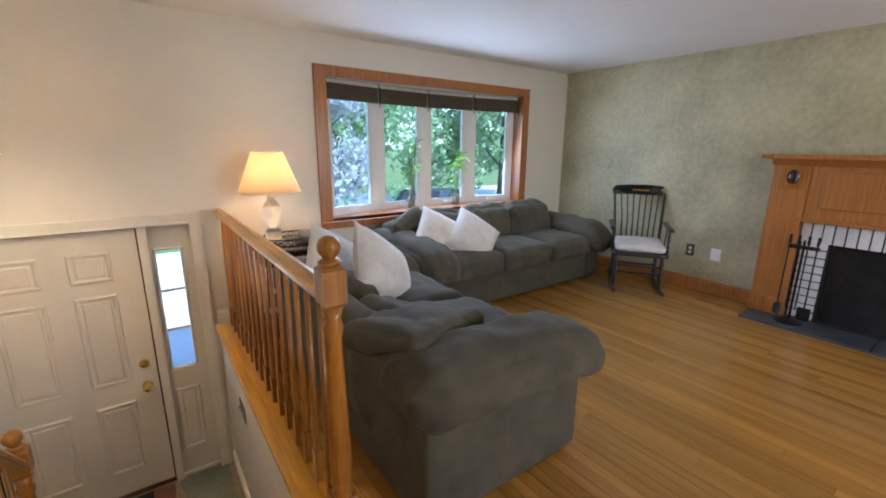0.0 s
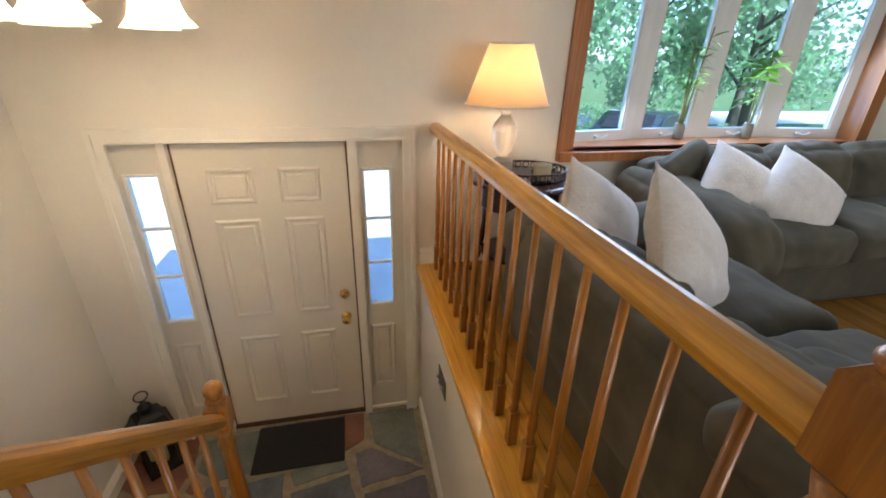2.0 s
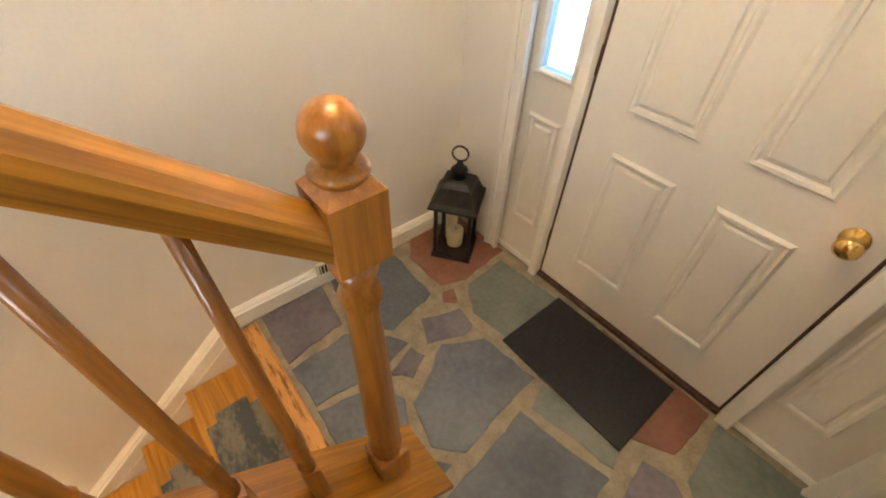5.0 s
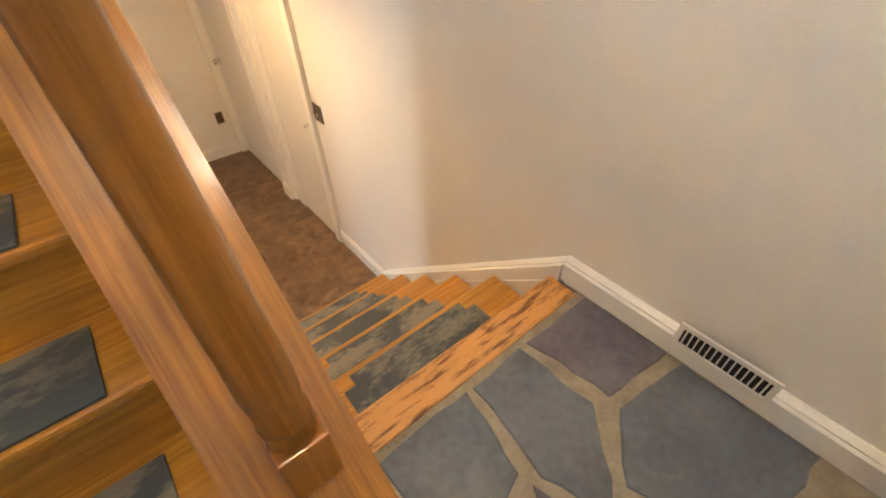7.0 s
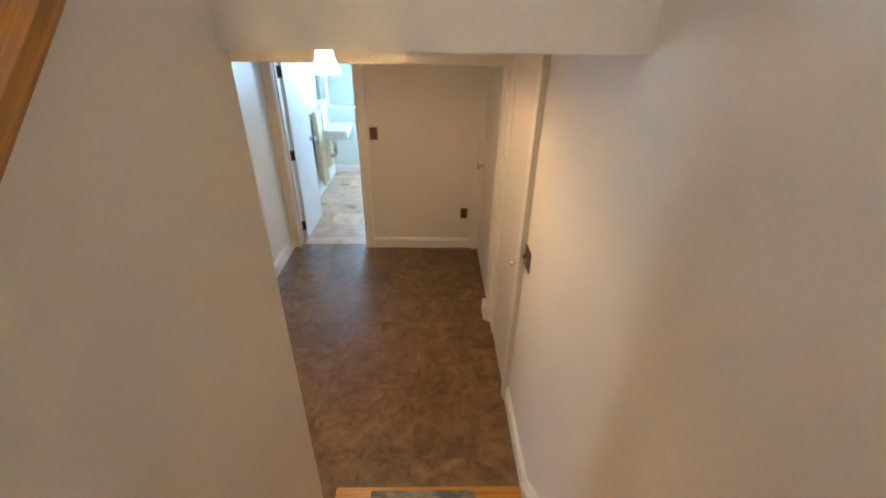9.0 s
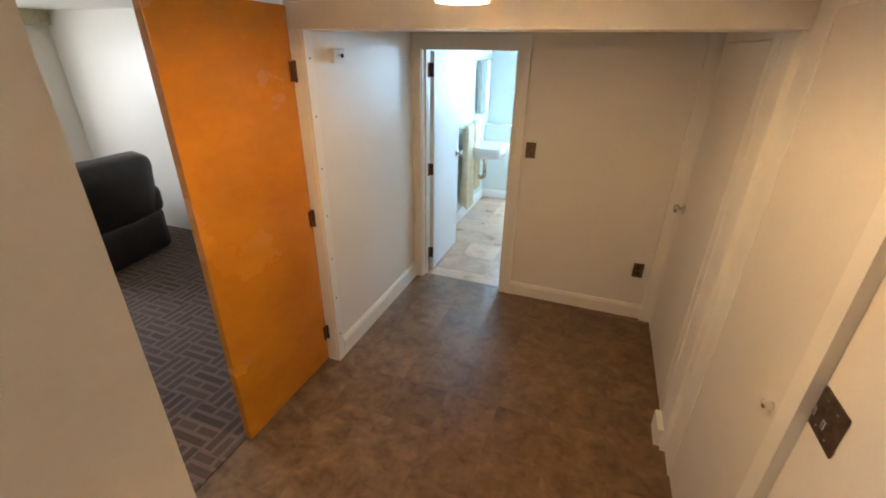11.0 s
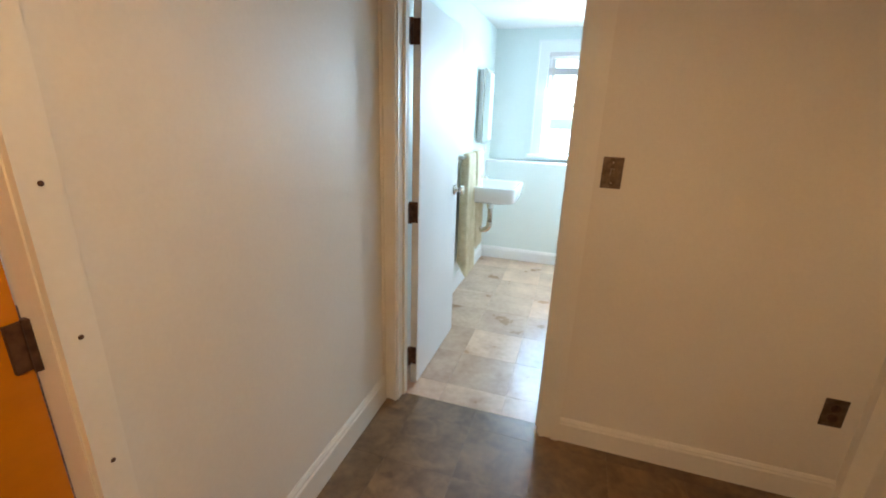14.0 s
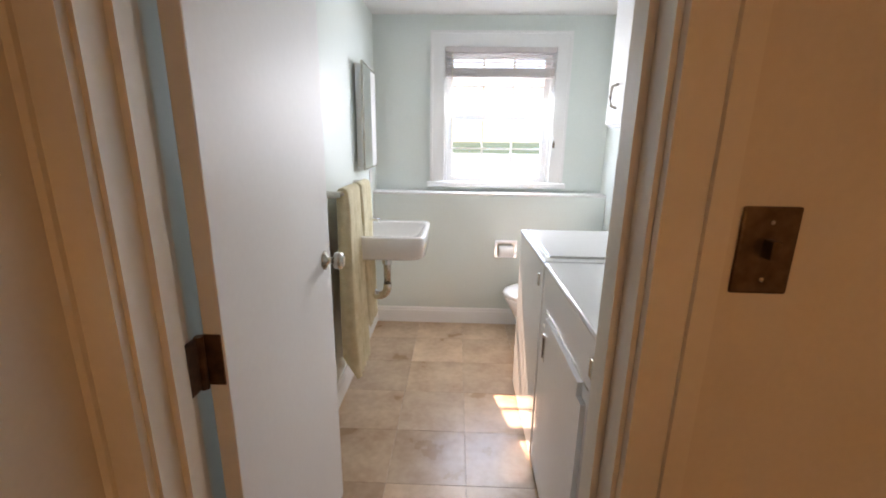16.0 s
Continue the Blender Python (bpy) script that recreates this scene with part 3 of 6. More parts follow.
skirting("baseboard_landing_right", ((WX, FY, 0), (WX, -1.23, 0)), 0.10, 0.018, M_TRIM, (-1, 0))
skirting("baseboard_hall_end", ((0.09, YB, LOW), (BD0 - 0.085, YB, LOW)), 0.115, 0.016, M_TRIM, (0, 1))
skirting("baseboard_hall_left", ((1.985, YB + 0.02, LOW), (1.985, -4.16, LOW)), 0.14, 0.016, M_TRIM, (-1, 0))
skirting("baseboard_bath_left", ((BX1, YB - 0.13, LOW), (BX1, BYL, LOW)), 0.12, 0.014, M_BWHITE, (-1, 0))
skirting("baseboard_bath_back", ((BX1, BYL, LOW), (BX0, BYL, LOW)), 0.12, 0.014, M_BWHITE, (0, 1))
skirting("baseboard_green_wall", ((GX, FY, UP), (GX, -2.29, UP)), 0.13, 0.018, M_MANTEL, (-1, 0))
skirting("baseboard_front", ((1.965, FY, UP), (GX, FY, UP)), 0.11, 0.016, M_TRIM, (0, -1))
shell("green_wall_cornice", box(GX - 0.022, GX, BY, FY, CEIL - 0.03, CEIL, 0.004), M_GREEN)

# ---- railing nosing and cap ----
shell("nosing_board", box(WX - 0.032, 2.17, -2.36, FY - 0.002, UP - 0.03, UP + 0.004, 0.008), M_OAK_Y)
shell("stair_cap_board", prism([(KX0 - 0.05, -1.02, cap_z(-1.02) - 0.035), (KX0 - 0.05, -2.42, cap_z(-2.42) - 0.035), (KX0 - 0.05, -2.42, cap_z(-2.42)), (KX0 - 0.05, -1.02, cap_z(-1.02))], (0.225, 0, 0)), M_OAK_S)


# ---- front door ----
def panel_at(parent, x0, x1, z0, z1, y, m):
    part("panel", ridge(x0, x1, z0, z1, 0.03, y, 0.012), m, parent)
    part("raised_field", ridge(x0 + 0.036, x1 - 0.036, z0 + 0.036, z1 - 0.036, 0.03, y, 0.002), m, parent)
    f = ridge(x0 + 0.04, x1 - 0.04, z0 + 0.04, z1 - 0.04, 0.018, y, 0.010)
    add_box(f, x0 + 0.05, x1 - 0.05, y - 0.010, y, z0 + 0.05, z1 - 0.05)
    part("field", f, m, parent)


door = thing("door_1", "ivory six-panel front door, closed, brass knob and bolt", "door", kind="structure")
part("leaf", box(DX0, DX1, 0.0, 0.045, 0.025, 2.04, 0.003), M_DOOR, door)
for px0, px1 in ((0.775, 1.025), (1.155, 1.385)):
    for pz0, pz1 in ((1.69, 1.895), (0.93, 1.595), (0.215, 0.775)):
        panel_at(door, px0, px1, pz0, pz1, 0.0, M_DOOR)
knob_prof = [(0.033, 0), (0.033, 0.006), (0.014, 0.012), (0.012, 0.034), (0.022, 0.04), (0.03, 0.052), (0.03, 0.062), (0.02, 0.072), (0.0, 0.074)]
part("knob", lathe(knob_prof, 24, pose(1.465, 0.0, 0.865, 90)), M_BRASS, door, "round polished brass knob", True)
part("deadbolt", lathe([(0.032, 0), (0.032, 0.008), (0.026, 0.016), (0.022, 0.022), (0.0, 0.023)], 24, pose(1.465, 0.0, 1.04, 90)), M_BRASS, door, "brass deadbolt with thumb turn", True)
part("thumb_turn", box(1.459, 1.471, -0.036, -0.02, 1.02, 1.06, 0.003), M_BRASS, door)
for hz in (0.25, 1.05, 1.78):
    part("hinge", lathe([(0.007, -0.05), (0.007, 0.05)], 10, pose(DX0 - 0.006, -0.004, hz)), M_RUST, door, "rust-brown butt hinge")
part("weatherstrip", boxes((DX0 - 0.002, DX0 + 0.007, -0.003, 0.001, 0.02, 2.04), (DX1 - 0.008, DX1 + 0.002, -0.003, 0.001, 0.02, 2.04), (DX0, DX1, -0.003, 0.001, 2.032, 2.042)), M_RUST, door, "dark brown weatherstrip round the leaf")
part("threshold", box(DX0 - 0.02, DX1 + 0.02, -0.02, 0.1, 0.0, 0.022, 0.004), M_RUST, door, "worn dark metal threshold")


def sidelight(name, x0, x1, gx0, gx1):
    w = thing(name, "narrow ivory sidelight of three clear panes above a raised panel", "window", "sidelights beside the front door", kind="structure")
    gz0, gz1 = 0.945, 1.86
    part("window_frame", boxes((x0, gx0, 0.004, 0.05, 0.02, 2.04), (gx1, x1, 0.004, 0.05, 0.02, 2.04), (gx0, gx1, 0.004, 0.05, gz1, 2.04), (gx0, gx1, 0.004, 0.05, 0.02, gz0)), M_DOOR, w)
    part("glazing_bead", ridge(gx0 - 0.018, gx1 + 0.018, gz0 - 0.018, gz1 + 0.018, 0.02, 0.004, 0.009), M_TRIM, w)
    step = (gz1 - gz0) / 3
    for i in range(3):
        g = part("pane", box(gx0, gx1, 0.02, 0.025, gz0 + i * step, gz0 + (i + 1) * step), M_PANE, w)
        g.visible_shadow = False
        if i:
            part("muntin", box(gx0, gx1, 0.008, 0.03, gz0 + i * step - 0.009, gz0 + i * step + 0.009, 0.003), M_TRIM, w)
    panel_at(w, gx0 - 0.008, gx1 + 0.008, 0.23, 0.77, 0.004, M_DOOR)
    part("bottom_sill", box(x0, x1, -0.012, 0.05, 0.0, 0.025, 0.004), M_TRIM, w)


sidelight("window_1", 0.331, 0.585, 0.385, 0.535)
sidelight("window_2", 1.60, 1.884, 1.635, 1.785)
for name, a, b in (("door_mullion_1", 0.585, 0.624), ("door_mullion_2", 1.547, 1.60)):
    shell(name, box(a, b, -0.045, 0.05, 0.0, 2.045, 0.004), M_TRIM)


def casing(name, x0, x1, z0, z1, y, w, d, m, face=-1):
    """Door casing with a stepped profile on three sides of an opening in a wall that faces face*y."""
    bm = bmesh.new()
    for k0, k1, dd in ((0.0, 0.35, d), (0.35, 0.8, d * 0.62), (0.8, 1.0, d * 0.85)):
        o0, o1 = w * (1 - k0), w * (1 - k1)
        ya, yb = sorted((y, y + face * dd))
        add_box(bm, x0 - o0, x0 - o1, ya, yb, z0, z1 + o0)
        add_box(bm, x1 + o1, x1 + o0, ya, yb, z0, z1 + o0)
        add_box(bm, x0 - o1, x1 + o1, ya, yb, z1 + o1, z1 + o0)
    return shell(name, bm, m)


shell("door_head_jamb", box(0.331, 1.884, 0.0, 0.11, 2.041, 2.054), M_TRIM)
casing("trim_front_door", 0.36, 1.86, 0.0, 2.045, FY, 0.075, 0.024, M_TRIM)


# ---- bow window ----
win = thing("window_3", "four-light white bow window in a reddish wood frame", "window", kind="structure")
tw = 0.10
part("window_frame", boxes((WINX0 - tw, WINX0, FY - 0.025, FY, 1.90, WINZ1 + 0.085), (WINX1, WINX1 + tw, FY - 0.025, FY, 1.90, WINZ1 + 0.085)), M_CHERRY, win, "reddish wood side casing")
part("head_casing", box(WINX0, WINX1, FY - 0.025, FY, WINZ1, WINZ1 + 0.085, 0.004), M_CHERRY, win, "reddish wood head casing")
part("window_sill", box(WINX0 - tw, WINX1 + tw, FY - 0.06, FY - 0.002, 1.90, 1.96, 0.006), M_CHERRY, win, "reddish wood stool")
NX = 4


def bow(k):
    u = k / NX
    x = WINX0 + (WINX1 - WINX0) * u
    return x, 0.075 + 0.14 * 4 * u * (1 - u)


seat_pts = [(WINX0, FY, 1.945), (WINX1, FY, 1.945)] + [(bow(k)[0], bow(k)[1] + 0.06, 1.945) for k in range(NX, -1, -1)]
part("seat_board", prism(seat_pts, (0, 0, 0.041)), M_CHERRY, win, "wooden window seat board")
part("head_board", prism([(x, y, WINZ1) for x, y, z in seat_pts], (0, 0, 0.03)), M_CHERRY, win)
for side, x in (("l", WINX0 - 0.02), ("r", WINX1)):
    part("side_jamb", box(x, x + 0.02, FY, 0.125, 1.95, WINZ1), M_CHERRY, win)
for k in range(NX):
    (xa, ya), (xb, yb) = bow(k), bow(k + 1)
    ang = math.degrees(math.atan2(yb - ya, xb - xa))
    ln = math.hypot(xb - xa, yb - ya)
    m = pose(xa, ya, 0, 0, 0, ang)
    z0, z1, s = 1.98, WINZ1, 0.075
    part("sash", boxes((0.0, s, 0, 0.05, z0, z1), (ln - s, ln, 0, 0.05, z0, z1), (s, ln - s, 0, 0.05, z0, z0 + 0.075), (s, ln - s, 0, 0.05, z1 - 0.06, z1)), M_BWHITE, win, at=m)
    part("inner_bead", boxes((s, s + 0.014, 0.008, 0.04, z0 + 0.075, z1 - 0.06), (ln - s - 0.014, ln - s, 0.008, 0.04, z0 + 0.075, z1 - 0.06)), M_TRIM, win, at=m)
    g = part("pane", box(s, ln - s, 0.022, 0.027, z0 + 0.07, z1 - 0.05), M_PANE, win, at=m)
    g.visible_shadow = False
    part("crank", add_tube(lathe([(0.014, 0), (0.014, 0.02), (0.0, 0.022)], 10, pose(ln * 0.45, 0.0, z0 + 0.035, 90)), [(ln * 0.45, -0.02, z0 + 0.035), (ln * 0.45 + 0.03, -0.035, z0 + 0.03), (ln * 0.45 + 0.07, -0.04, z0 + 0.05)], 0.006), M_BWHITE, win, at=m)
for k in range(NX):
    (xa, ya), (xb, yb) = bow(k), bow(k + 1)
    ang = math.degrees(math.atan2(yb - ya, xb - xa))
    ln = math.hypot(xb - xa, yb - ya)
    sh = thing("roman_shade", "brown woven roman shade, folded up under the window head", "window shade", "shades in the bow window", at=pose(xa, ya - 0.07, 0, 0, 0, ang))
    part("headrail", box(0.012, ln - 0.012, 0.0, 0.05, WINZ1 - 0.035, WINZ1 - 0.004, 0.003), M_LINEN, sh, "pale beige headrail")
    fold = bmesh.new()
    for j in range(4):
        add_box(fold, 0.012, ln - 0.012, -0.006 + 0.006 * j, 0.012 + 0.006 * j, WINZ1 - 0.165 + 0.008 * j, WINZ1 - 0.033, 0.003)
    part("folded_cloth", fold, M_ROMAN, sh)
    part("cord", tube([(ln - 0.004, -0.012, WINZ1 - 0.02), (ln - 0.004, -0.014, WINZ1 - 0.2)], 0.004, 6), M_CABLE, sh)


# ---- stairs ----
up = thing("upper_staircase", "oak stair flight with slate tread pads rising to the living room", "stairs", kind="structure")
for i in range(6):
    yr = UY0 - i * URUN
    part("riser", box(KX1, WX, yr - 0.02, yr, UR * i, UR * (i + 1) - 0.028), M_OAK_X, up)
    if i < 5:
        z = UR * (i + 1)
        part("tread", box(KX1, WX, yr - URUN - 0.005, yr + 0.022, z - 0.028, z, 0.008), M_OAK_X, up)
        part("slate_pad", box(KX1 + 0.15, WX - 0.15, yr - URUN + 0.03, yr + 0.008, z, z + 0.008, 0.003), M_PAD, up)
part("top_nosing", box(KX1, WX - 0.024, UY0 - 5 * URUN - 0.07, UY0 - 5 * URUN + 0.022, UP - 0.028, UP, 0.008), M_OAK_X, up)
low = thing("lower_staircase", "oak stair flight with banded slate tread pads going down", "stairs", kind="structure")
part("landing_nosing", box(0.045, KX0 - 0.016, LY0 - 0.012, LY0 + 0.105, -0.034, 0.004, 0.01), M_WORN, low, "worn splintered oak landing edge")
for i in range(6):
    yr = LY0 - i * LRUN
    part("riser", box(0.055, KX0 - 0.016, yr, yr + 0.02, -LR * (i + 1), -LR * i - 0.028), M_OAK_X, low)
    if i < 5:
        z = -LR * (i + 1)
        part("tread", box(0.055, KX0 - 0.016, yr - LRUN - 0.022, yr + 0.005, z - 0.028, z, 0.009), M_OAK_X, low)
        pad = box(0.235, 0.825, yr - LRUN + 0.005, yr - 0.02, z, z + 0.009, 0.0)
        vert = [e for e in pad.edges if abs(e.verts[0].co.z - e.verts[1].co.z) > 0.005]
        bmesh.ops.bevel(pad, geom=vert, offset=0.045, segments=4, affect="EDGES")
        part("slate_pad", pad, M_PAD, low)
shell("stair_base_fill", prism([(0.055, LY0, -0.3), (0.055, LY0 - 5 * LRUN, LOW), (0.055, LY0, LOW)], (KX0 - 0.072, 0, 0)), M_OAK_X)


# ---- railings ----
def newel(name, x, y, z0, ztop, label, br=0.037):
    n = thing(name, label, "newel post", "newel posts of the railings", at=pose(x, y, z0))
    h = ztop - z0
    part("ball", lathe([(0.0, h)] + [(br * math.cos(radians(a)), h - br + br * math.sin(radians(a))) for a in range(75, -60, -15)] + [(0.02, h - 1.93 * br), (0.02, h - 2.0 * br)], 24), M_OAK_Z, n, "smooth turned oak ball", True)
    zc = h - 2.0 * br
    part("collar", lathe([(0.02, zc), (0.03, zc - 0.003), (0.036, zc - 0.009), (0.036, zc - 0.014), (0.03, zc - 0.022)], 24), M_OAK_Z, n, "turned ring under the ball", True)
    top = box(-0.039, 0.039, -0.039, 0.039, zc - 0.16, zc - 0.018)
    bmesh.ops.bevel(top, geom=[e for e in top.edges if abs(e.verts[0].co.z - e.verts[1].co.z) < 0.001], offset=0.016, segments=1, affect="EDGES")
    part("top_block", top, M_OAK_Z, n)
    part("shaft", lathe(turned(0.13, zc - 0.16, 0.036, 0), 24), M_OAK_Z, n, smooth=True)
    part("foot_block", box(-0.042, 0.042, -0.042, 0.042, 0.0, 0.135, 0.005), M_OAK_Z, n)
    return n


def rail_profile():
    return [(-0.033, -0.022), (0.033, -0.022), (0.036, -0.004), (0.033, 0.01), (0.022, 0.024), (0.0, 0.031), (-0.022, 0.024), (-0.033, 0.01), (-0.036, -0.004)]


def baluster_parts(parent, h, slope=0.0):
    foot = prism([(-0.017, -0.017, -slope * 0.017 * -1), (0.017, -0.017, slope * 0.017), (0.017, 0.017, -slope * 0.017), (-0.017, 0.017, -slope * 0.017)], (0, 0, 0.15))
    part("foot", foot, M_OAK_Z, parent)
    part("spindle", lathe([(0.016, 0.148), (0.010, 0.157), (0.0165, 0.165), (0.0115, 0.176), (0.0165, 0.22), (0.014, 0.26), (0.0135, 0.27), (0.016, 0.276), (0.012, 0.284), (0.0138, 0.33), (0.0095, h)], 12), M_OAK_Z, parent, smooth=True)


RX, SX = 2.057, 1.012
newel("newel_post", RX, -2.29, UP + 0.004, 2.325, "honey-oak newel post with ball top ending the railing")
newel("newel_post", SX, -1.145, cap_z(-1.145) - 0.02, 1.378, "honey-oak newel post with ball top beside the landing", 0.036)
rail = thing("handrail", "moulded honey-oak handrail above the foyer", "handrail")
part("rail", prism([(RX + a, FY, 2.112 + b) for a, b in rail_profile()], (0, -2.25 - FY, 0.02)), M_OAK_Y, rail)
srail = thing("handrail", "sloping honey-oak handrail between the stair flights", "handrail")
RZ = 1.255
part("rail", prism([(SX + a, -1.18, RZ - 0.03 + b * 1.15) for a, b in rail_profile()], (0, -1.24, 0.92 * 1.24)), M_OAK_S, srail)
base = thing("baluster", "slim turned honey-oak baluster with a square foot", "baluster", "balusters of the upper railing", at=pose(RX, -0.139, UP + 0.004))
baluster_parts(base, 2.10 - UP)
for i in range(1, 16):
    copy_thing(base, pose(RX, -0.139 - i * 0.1353, UP + 0.004, 0, 0, 0))
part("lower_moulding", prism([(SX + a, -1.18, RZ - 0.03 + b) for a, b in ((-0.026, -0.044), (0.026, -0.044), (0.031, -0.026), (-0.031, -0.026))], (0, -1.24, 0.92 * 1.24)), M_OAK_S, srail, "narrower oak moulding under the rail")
part("lower_moulding", prism([(RX + a, FY, 2.112 + b) for a, b in ((-0.026, -0.032), (0.026, -0.032), (0.031, -0.0225), (-0.031, -0.0225))], (0, -2.25 - FY, 0.02)), M_OAK_Y, rail, "narrower oak moulding under the rail")
sb = thing("baluster", "slim turned honey-oak baluster on the sloping cap", "baluster", "balusters between the flights", at=pose(SX, -1.318, cap_z(-1.318)))
baluster_parts(sb, 0.845, 0.92)
for i in range(1, 10):
    y = -1.318 - i * 0.117
    copy_thing(sb, pose(SX, y, cap_z(y)))


# ---- hall doors ----
casing("trim_bath_door", BD0, BD1, LOW, BDZ, YB, 0.085, 0.022, M_TRIM, 1)
shell("jamb_bath_door", boxes((BD0 - 0.012, BD0 + 0.008, YB - 0.127, YB + 0.003, LOW, BDZ), (BD1 - 0.008, BD1 + 0.012, YB - 0.082, YB + 0.003, LOW, BDZ), (BD0, BD1, YB - 0.127, YB + 0.003, BDZ - 0.012, BDZ + 0.01)), M_TRIM)
shell("door_stop", boxes((BD0 + 0.008, BD0 + 0.02, YB - 0.082, YB - 0.045, LOW, BDZ - 0.012), (BD1 - 0.02, BD1 - 0.008, YB - 0.08, YB - 0.045, LOW, BDZ - 0.012)), M_TRIM)
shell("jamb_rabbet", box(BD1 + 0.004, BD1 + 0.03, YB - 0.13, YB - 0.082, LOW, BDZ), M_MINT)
bd = thing("door_2", "white flush bathroom door standing open inwards", "door", kind="structure")
part("leaf", box(1.868, 1.904, -6.165, -5.512, LOW + 0.012, BDZ - 0.02, 0.003), M_BWHITE, bd)
KN = [(0.03, 0), (0.03, 0.005), (0.012, 0.012), (0.011, 0.03), (0.024, 0.036), (0.027, 0.045), (0.027, 0.056), (0.02, 0.062), (0.0, 0.063)]
part("knob", lathe(KN, 20, pose(1.868, -6.10, -0.165, 0, -90)), M_NICKEL, bd, "round nickel knob", True)
part("knob", lathe(KN, 20, pose(1.904, -6.10, -0.165, 0, 90)), M_NICKEL, bd, smooth=True)
for hz in (0.588, -0.186, -0.961):
    hb = boxes((1.872, 1.904, -5.514, -5.508, hz - 0.05, hz + 0.05), (1.904, 1.913, -5.508, -5.45, hz - 0.048, hz + 0.048))
    add_lathe(hb, [(0.008, hz - 0.052), (0.008, hz + 0.052)], 10, pose(1.904, -5.498, 0))
    part("hinge", hb, M_RUST, bd, "tarnished brown butt hinge")

od = thing("door_3", "glossy amber varnished flush door, closed", "door", kind="structure")
part("leaf", box(2.045, 2.083, -4.088, -3.385, LOW + 0.014, 0.90, 0.003), M_AMBER, od)
for hz in (0.62, -0.14, -0.92):
    part("hinge", add_lathe(box(2.036, 2.046, -4.12, -4.06, hz - 0.045, hz + 0.045), [(0.008, hz - 0.05), (0.008, hz + 0.05)], 10, pose(2.034, -4.09, 0)), M_RUST, od, "small dark hinge")
oc = boxes((1.968, 1.985, -4.155, -4.095, LOW, 0.99), (1.985, 2.05, -4.155, -4.092, LOW, 0.93), (1.968, 1.985, -4.155, -2.52, 0.91, 0.99))
shell("trim_amber_door", oc, M_TRIM)
for i in range(7):
    tagged(finish("nail_head", lathe([(0.005, 0), (0.004, 0.002), (0.0, 0.003)], 8, pose(1.968, -4.125, LOW + 0.2 + i * 0.27, 0, -90)), M_RUST), "rusty nail head in the door casing", "nail", "nails in the casing")

cd = thing("door_4", "plain off-white closet door, closed, small chrome pull", "door", kind="structure")
part("leaf", box(0.002, 0.016, -3.955, -3.37, LOW + 0.01, 0.85, 0.003), M_DOOR, cd)
part("pull", lathe([(0.012, 0), (0.008, 0.012), (0.014, 0.02), (0.013, 0.026), (0.0, 0.028)], 16, pose(0.016, -3.425, -0.17, 0, 90)), M_CHROME, cd, "small chrome pull", True)
shell("trim_closet_door", boxes((0.0, 0.03, -3.37, -3.30, LOW, 0.92), (0.0, 0.02, -4.10, -3.955, LOW, 0.92), (0.0, 0.02, -3.955, -3.37, 0.85, 0.92)), M_TRIM)
shell("hall_pilaster", box(0.0, 0.045, -4.26, -4.10, LOW, 0.80, 0.004), M_TRIM)
shell("hall_pilaster_foot", box(0.0, 0.075, -4.27, -4.125, LOW, LOW + 0.115, 0.005), M_TRIM)
rd = thing("door_5", "plain off-white flush door, closed, nickel knob", "door", kind="structure")
part("leaf", box(0.002, 0.022, -5.235, -4.45, LOW + 0.012, 0.78, 0.003), M_DOOR, rd)
part("knob", lathe(KN, 20, pose(0.022, -5.155, -0.165, 0, 90)), M_NICKEL, rd, "round nickel knob", True)
shell("trim_right_door", boxes((0.0, 0.018, -5.33, -5.24, LOW, 0.86), (0.0, 0.018, -4.45, -4.37, LOW, 0.86), (0.0, 0.018, -5.24, -4.45, 0.785, 0.86), (0.0, 0.09, YB, -5.33, LOW, 0.86)), M_TRIM)

# ---- landing floor ----
flag = thing("floor_landing", "irregular slate flagstones in sandy mortar", "floor", kind="structure")


def stone(m, *pts, jitter=0.006):
    """One flagstone with a slightly chipped outline and rounded top edge."""
    rnd = random.Random(len(flag.children) + 3)
    cx, cy = sum(p[0] for p in pts) / len(pts), sum(p[1] for p in pts) / len(pts)
    ring = []
    for i, p in enumerate(pts):
        q = pts[(i + 1) % len(pts)]
        n = max(2, int(math.hypot(q[0] - p[0], q[1] - p[1]) / 0.05))
        for k in range(n):
            u = k / n
            ring.append((p[0] + (q[0] - p[0]) * u + rnd.uniform(-1, 1) * jitter, p[1] + (q[1] - p[1]) * u + rnd.uniform(-1, 1) * jitter))
    bm = bmesh.new()
    rows = []
    for s, z in ((0.0, -0.02), (0.0, -0.006), (0.006, 0.0)):
        row = []
        for x, y in ring:
            d = math.hypot(cx - x, cy - y)
            row.append(bm.verts.new((x + (cx - x) / d * (0.002 + s), y + (cy - y) / d * (0.002 + s), z + (rnd.uniform(0, 0.002) if s else 0))))
        rows.append(row)
    for a, b in zip(rows, rows[1:]):
        for i in range(len(a)):
            j = (i + 1) % len(a)
            bm.faces.new((a[i], a[j], b[j], b[i]))
    bm.faces.new(rows[-1])
    part("flagstone", bm, m, flag)


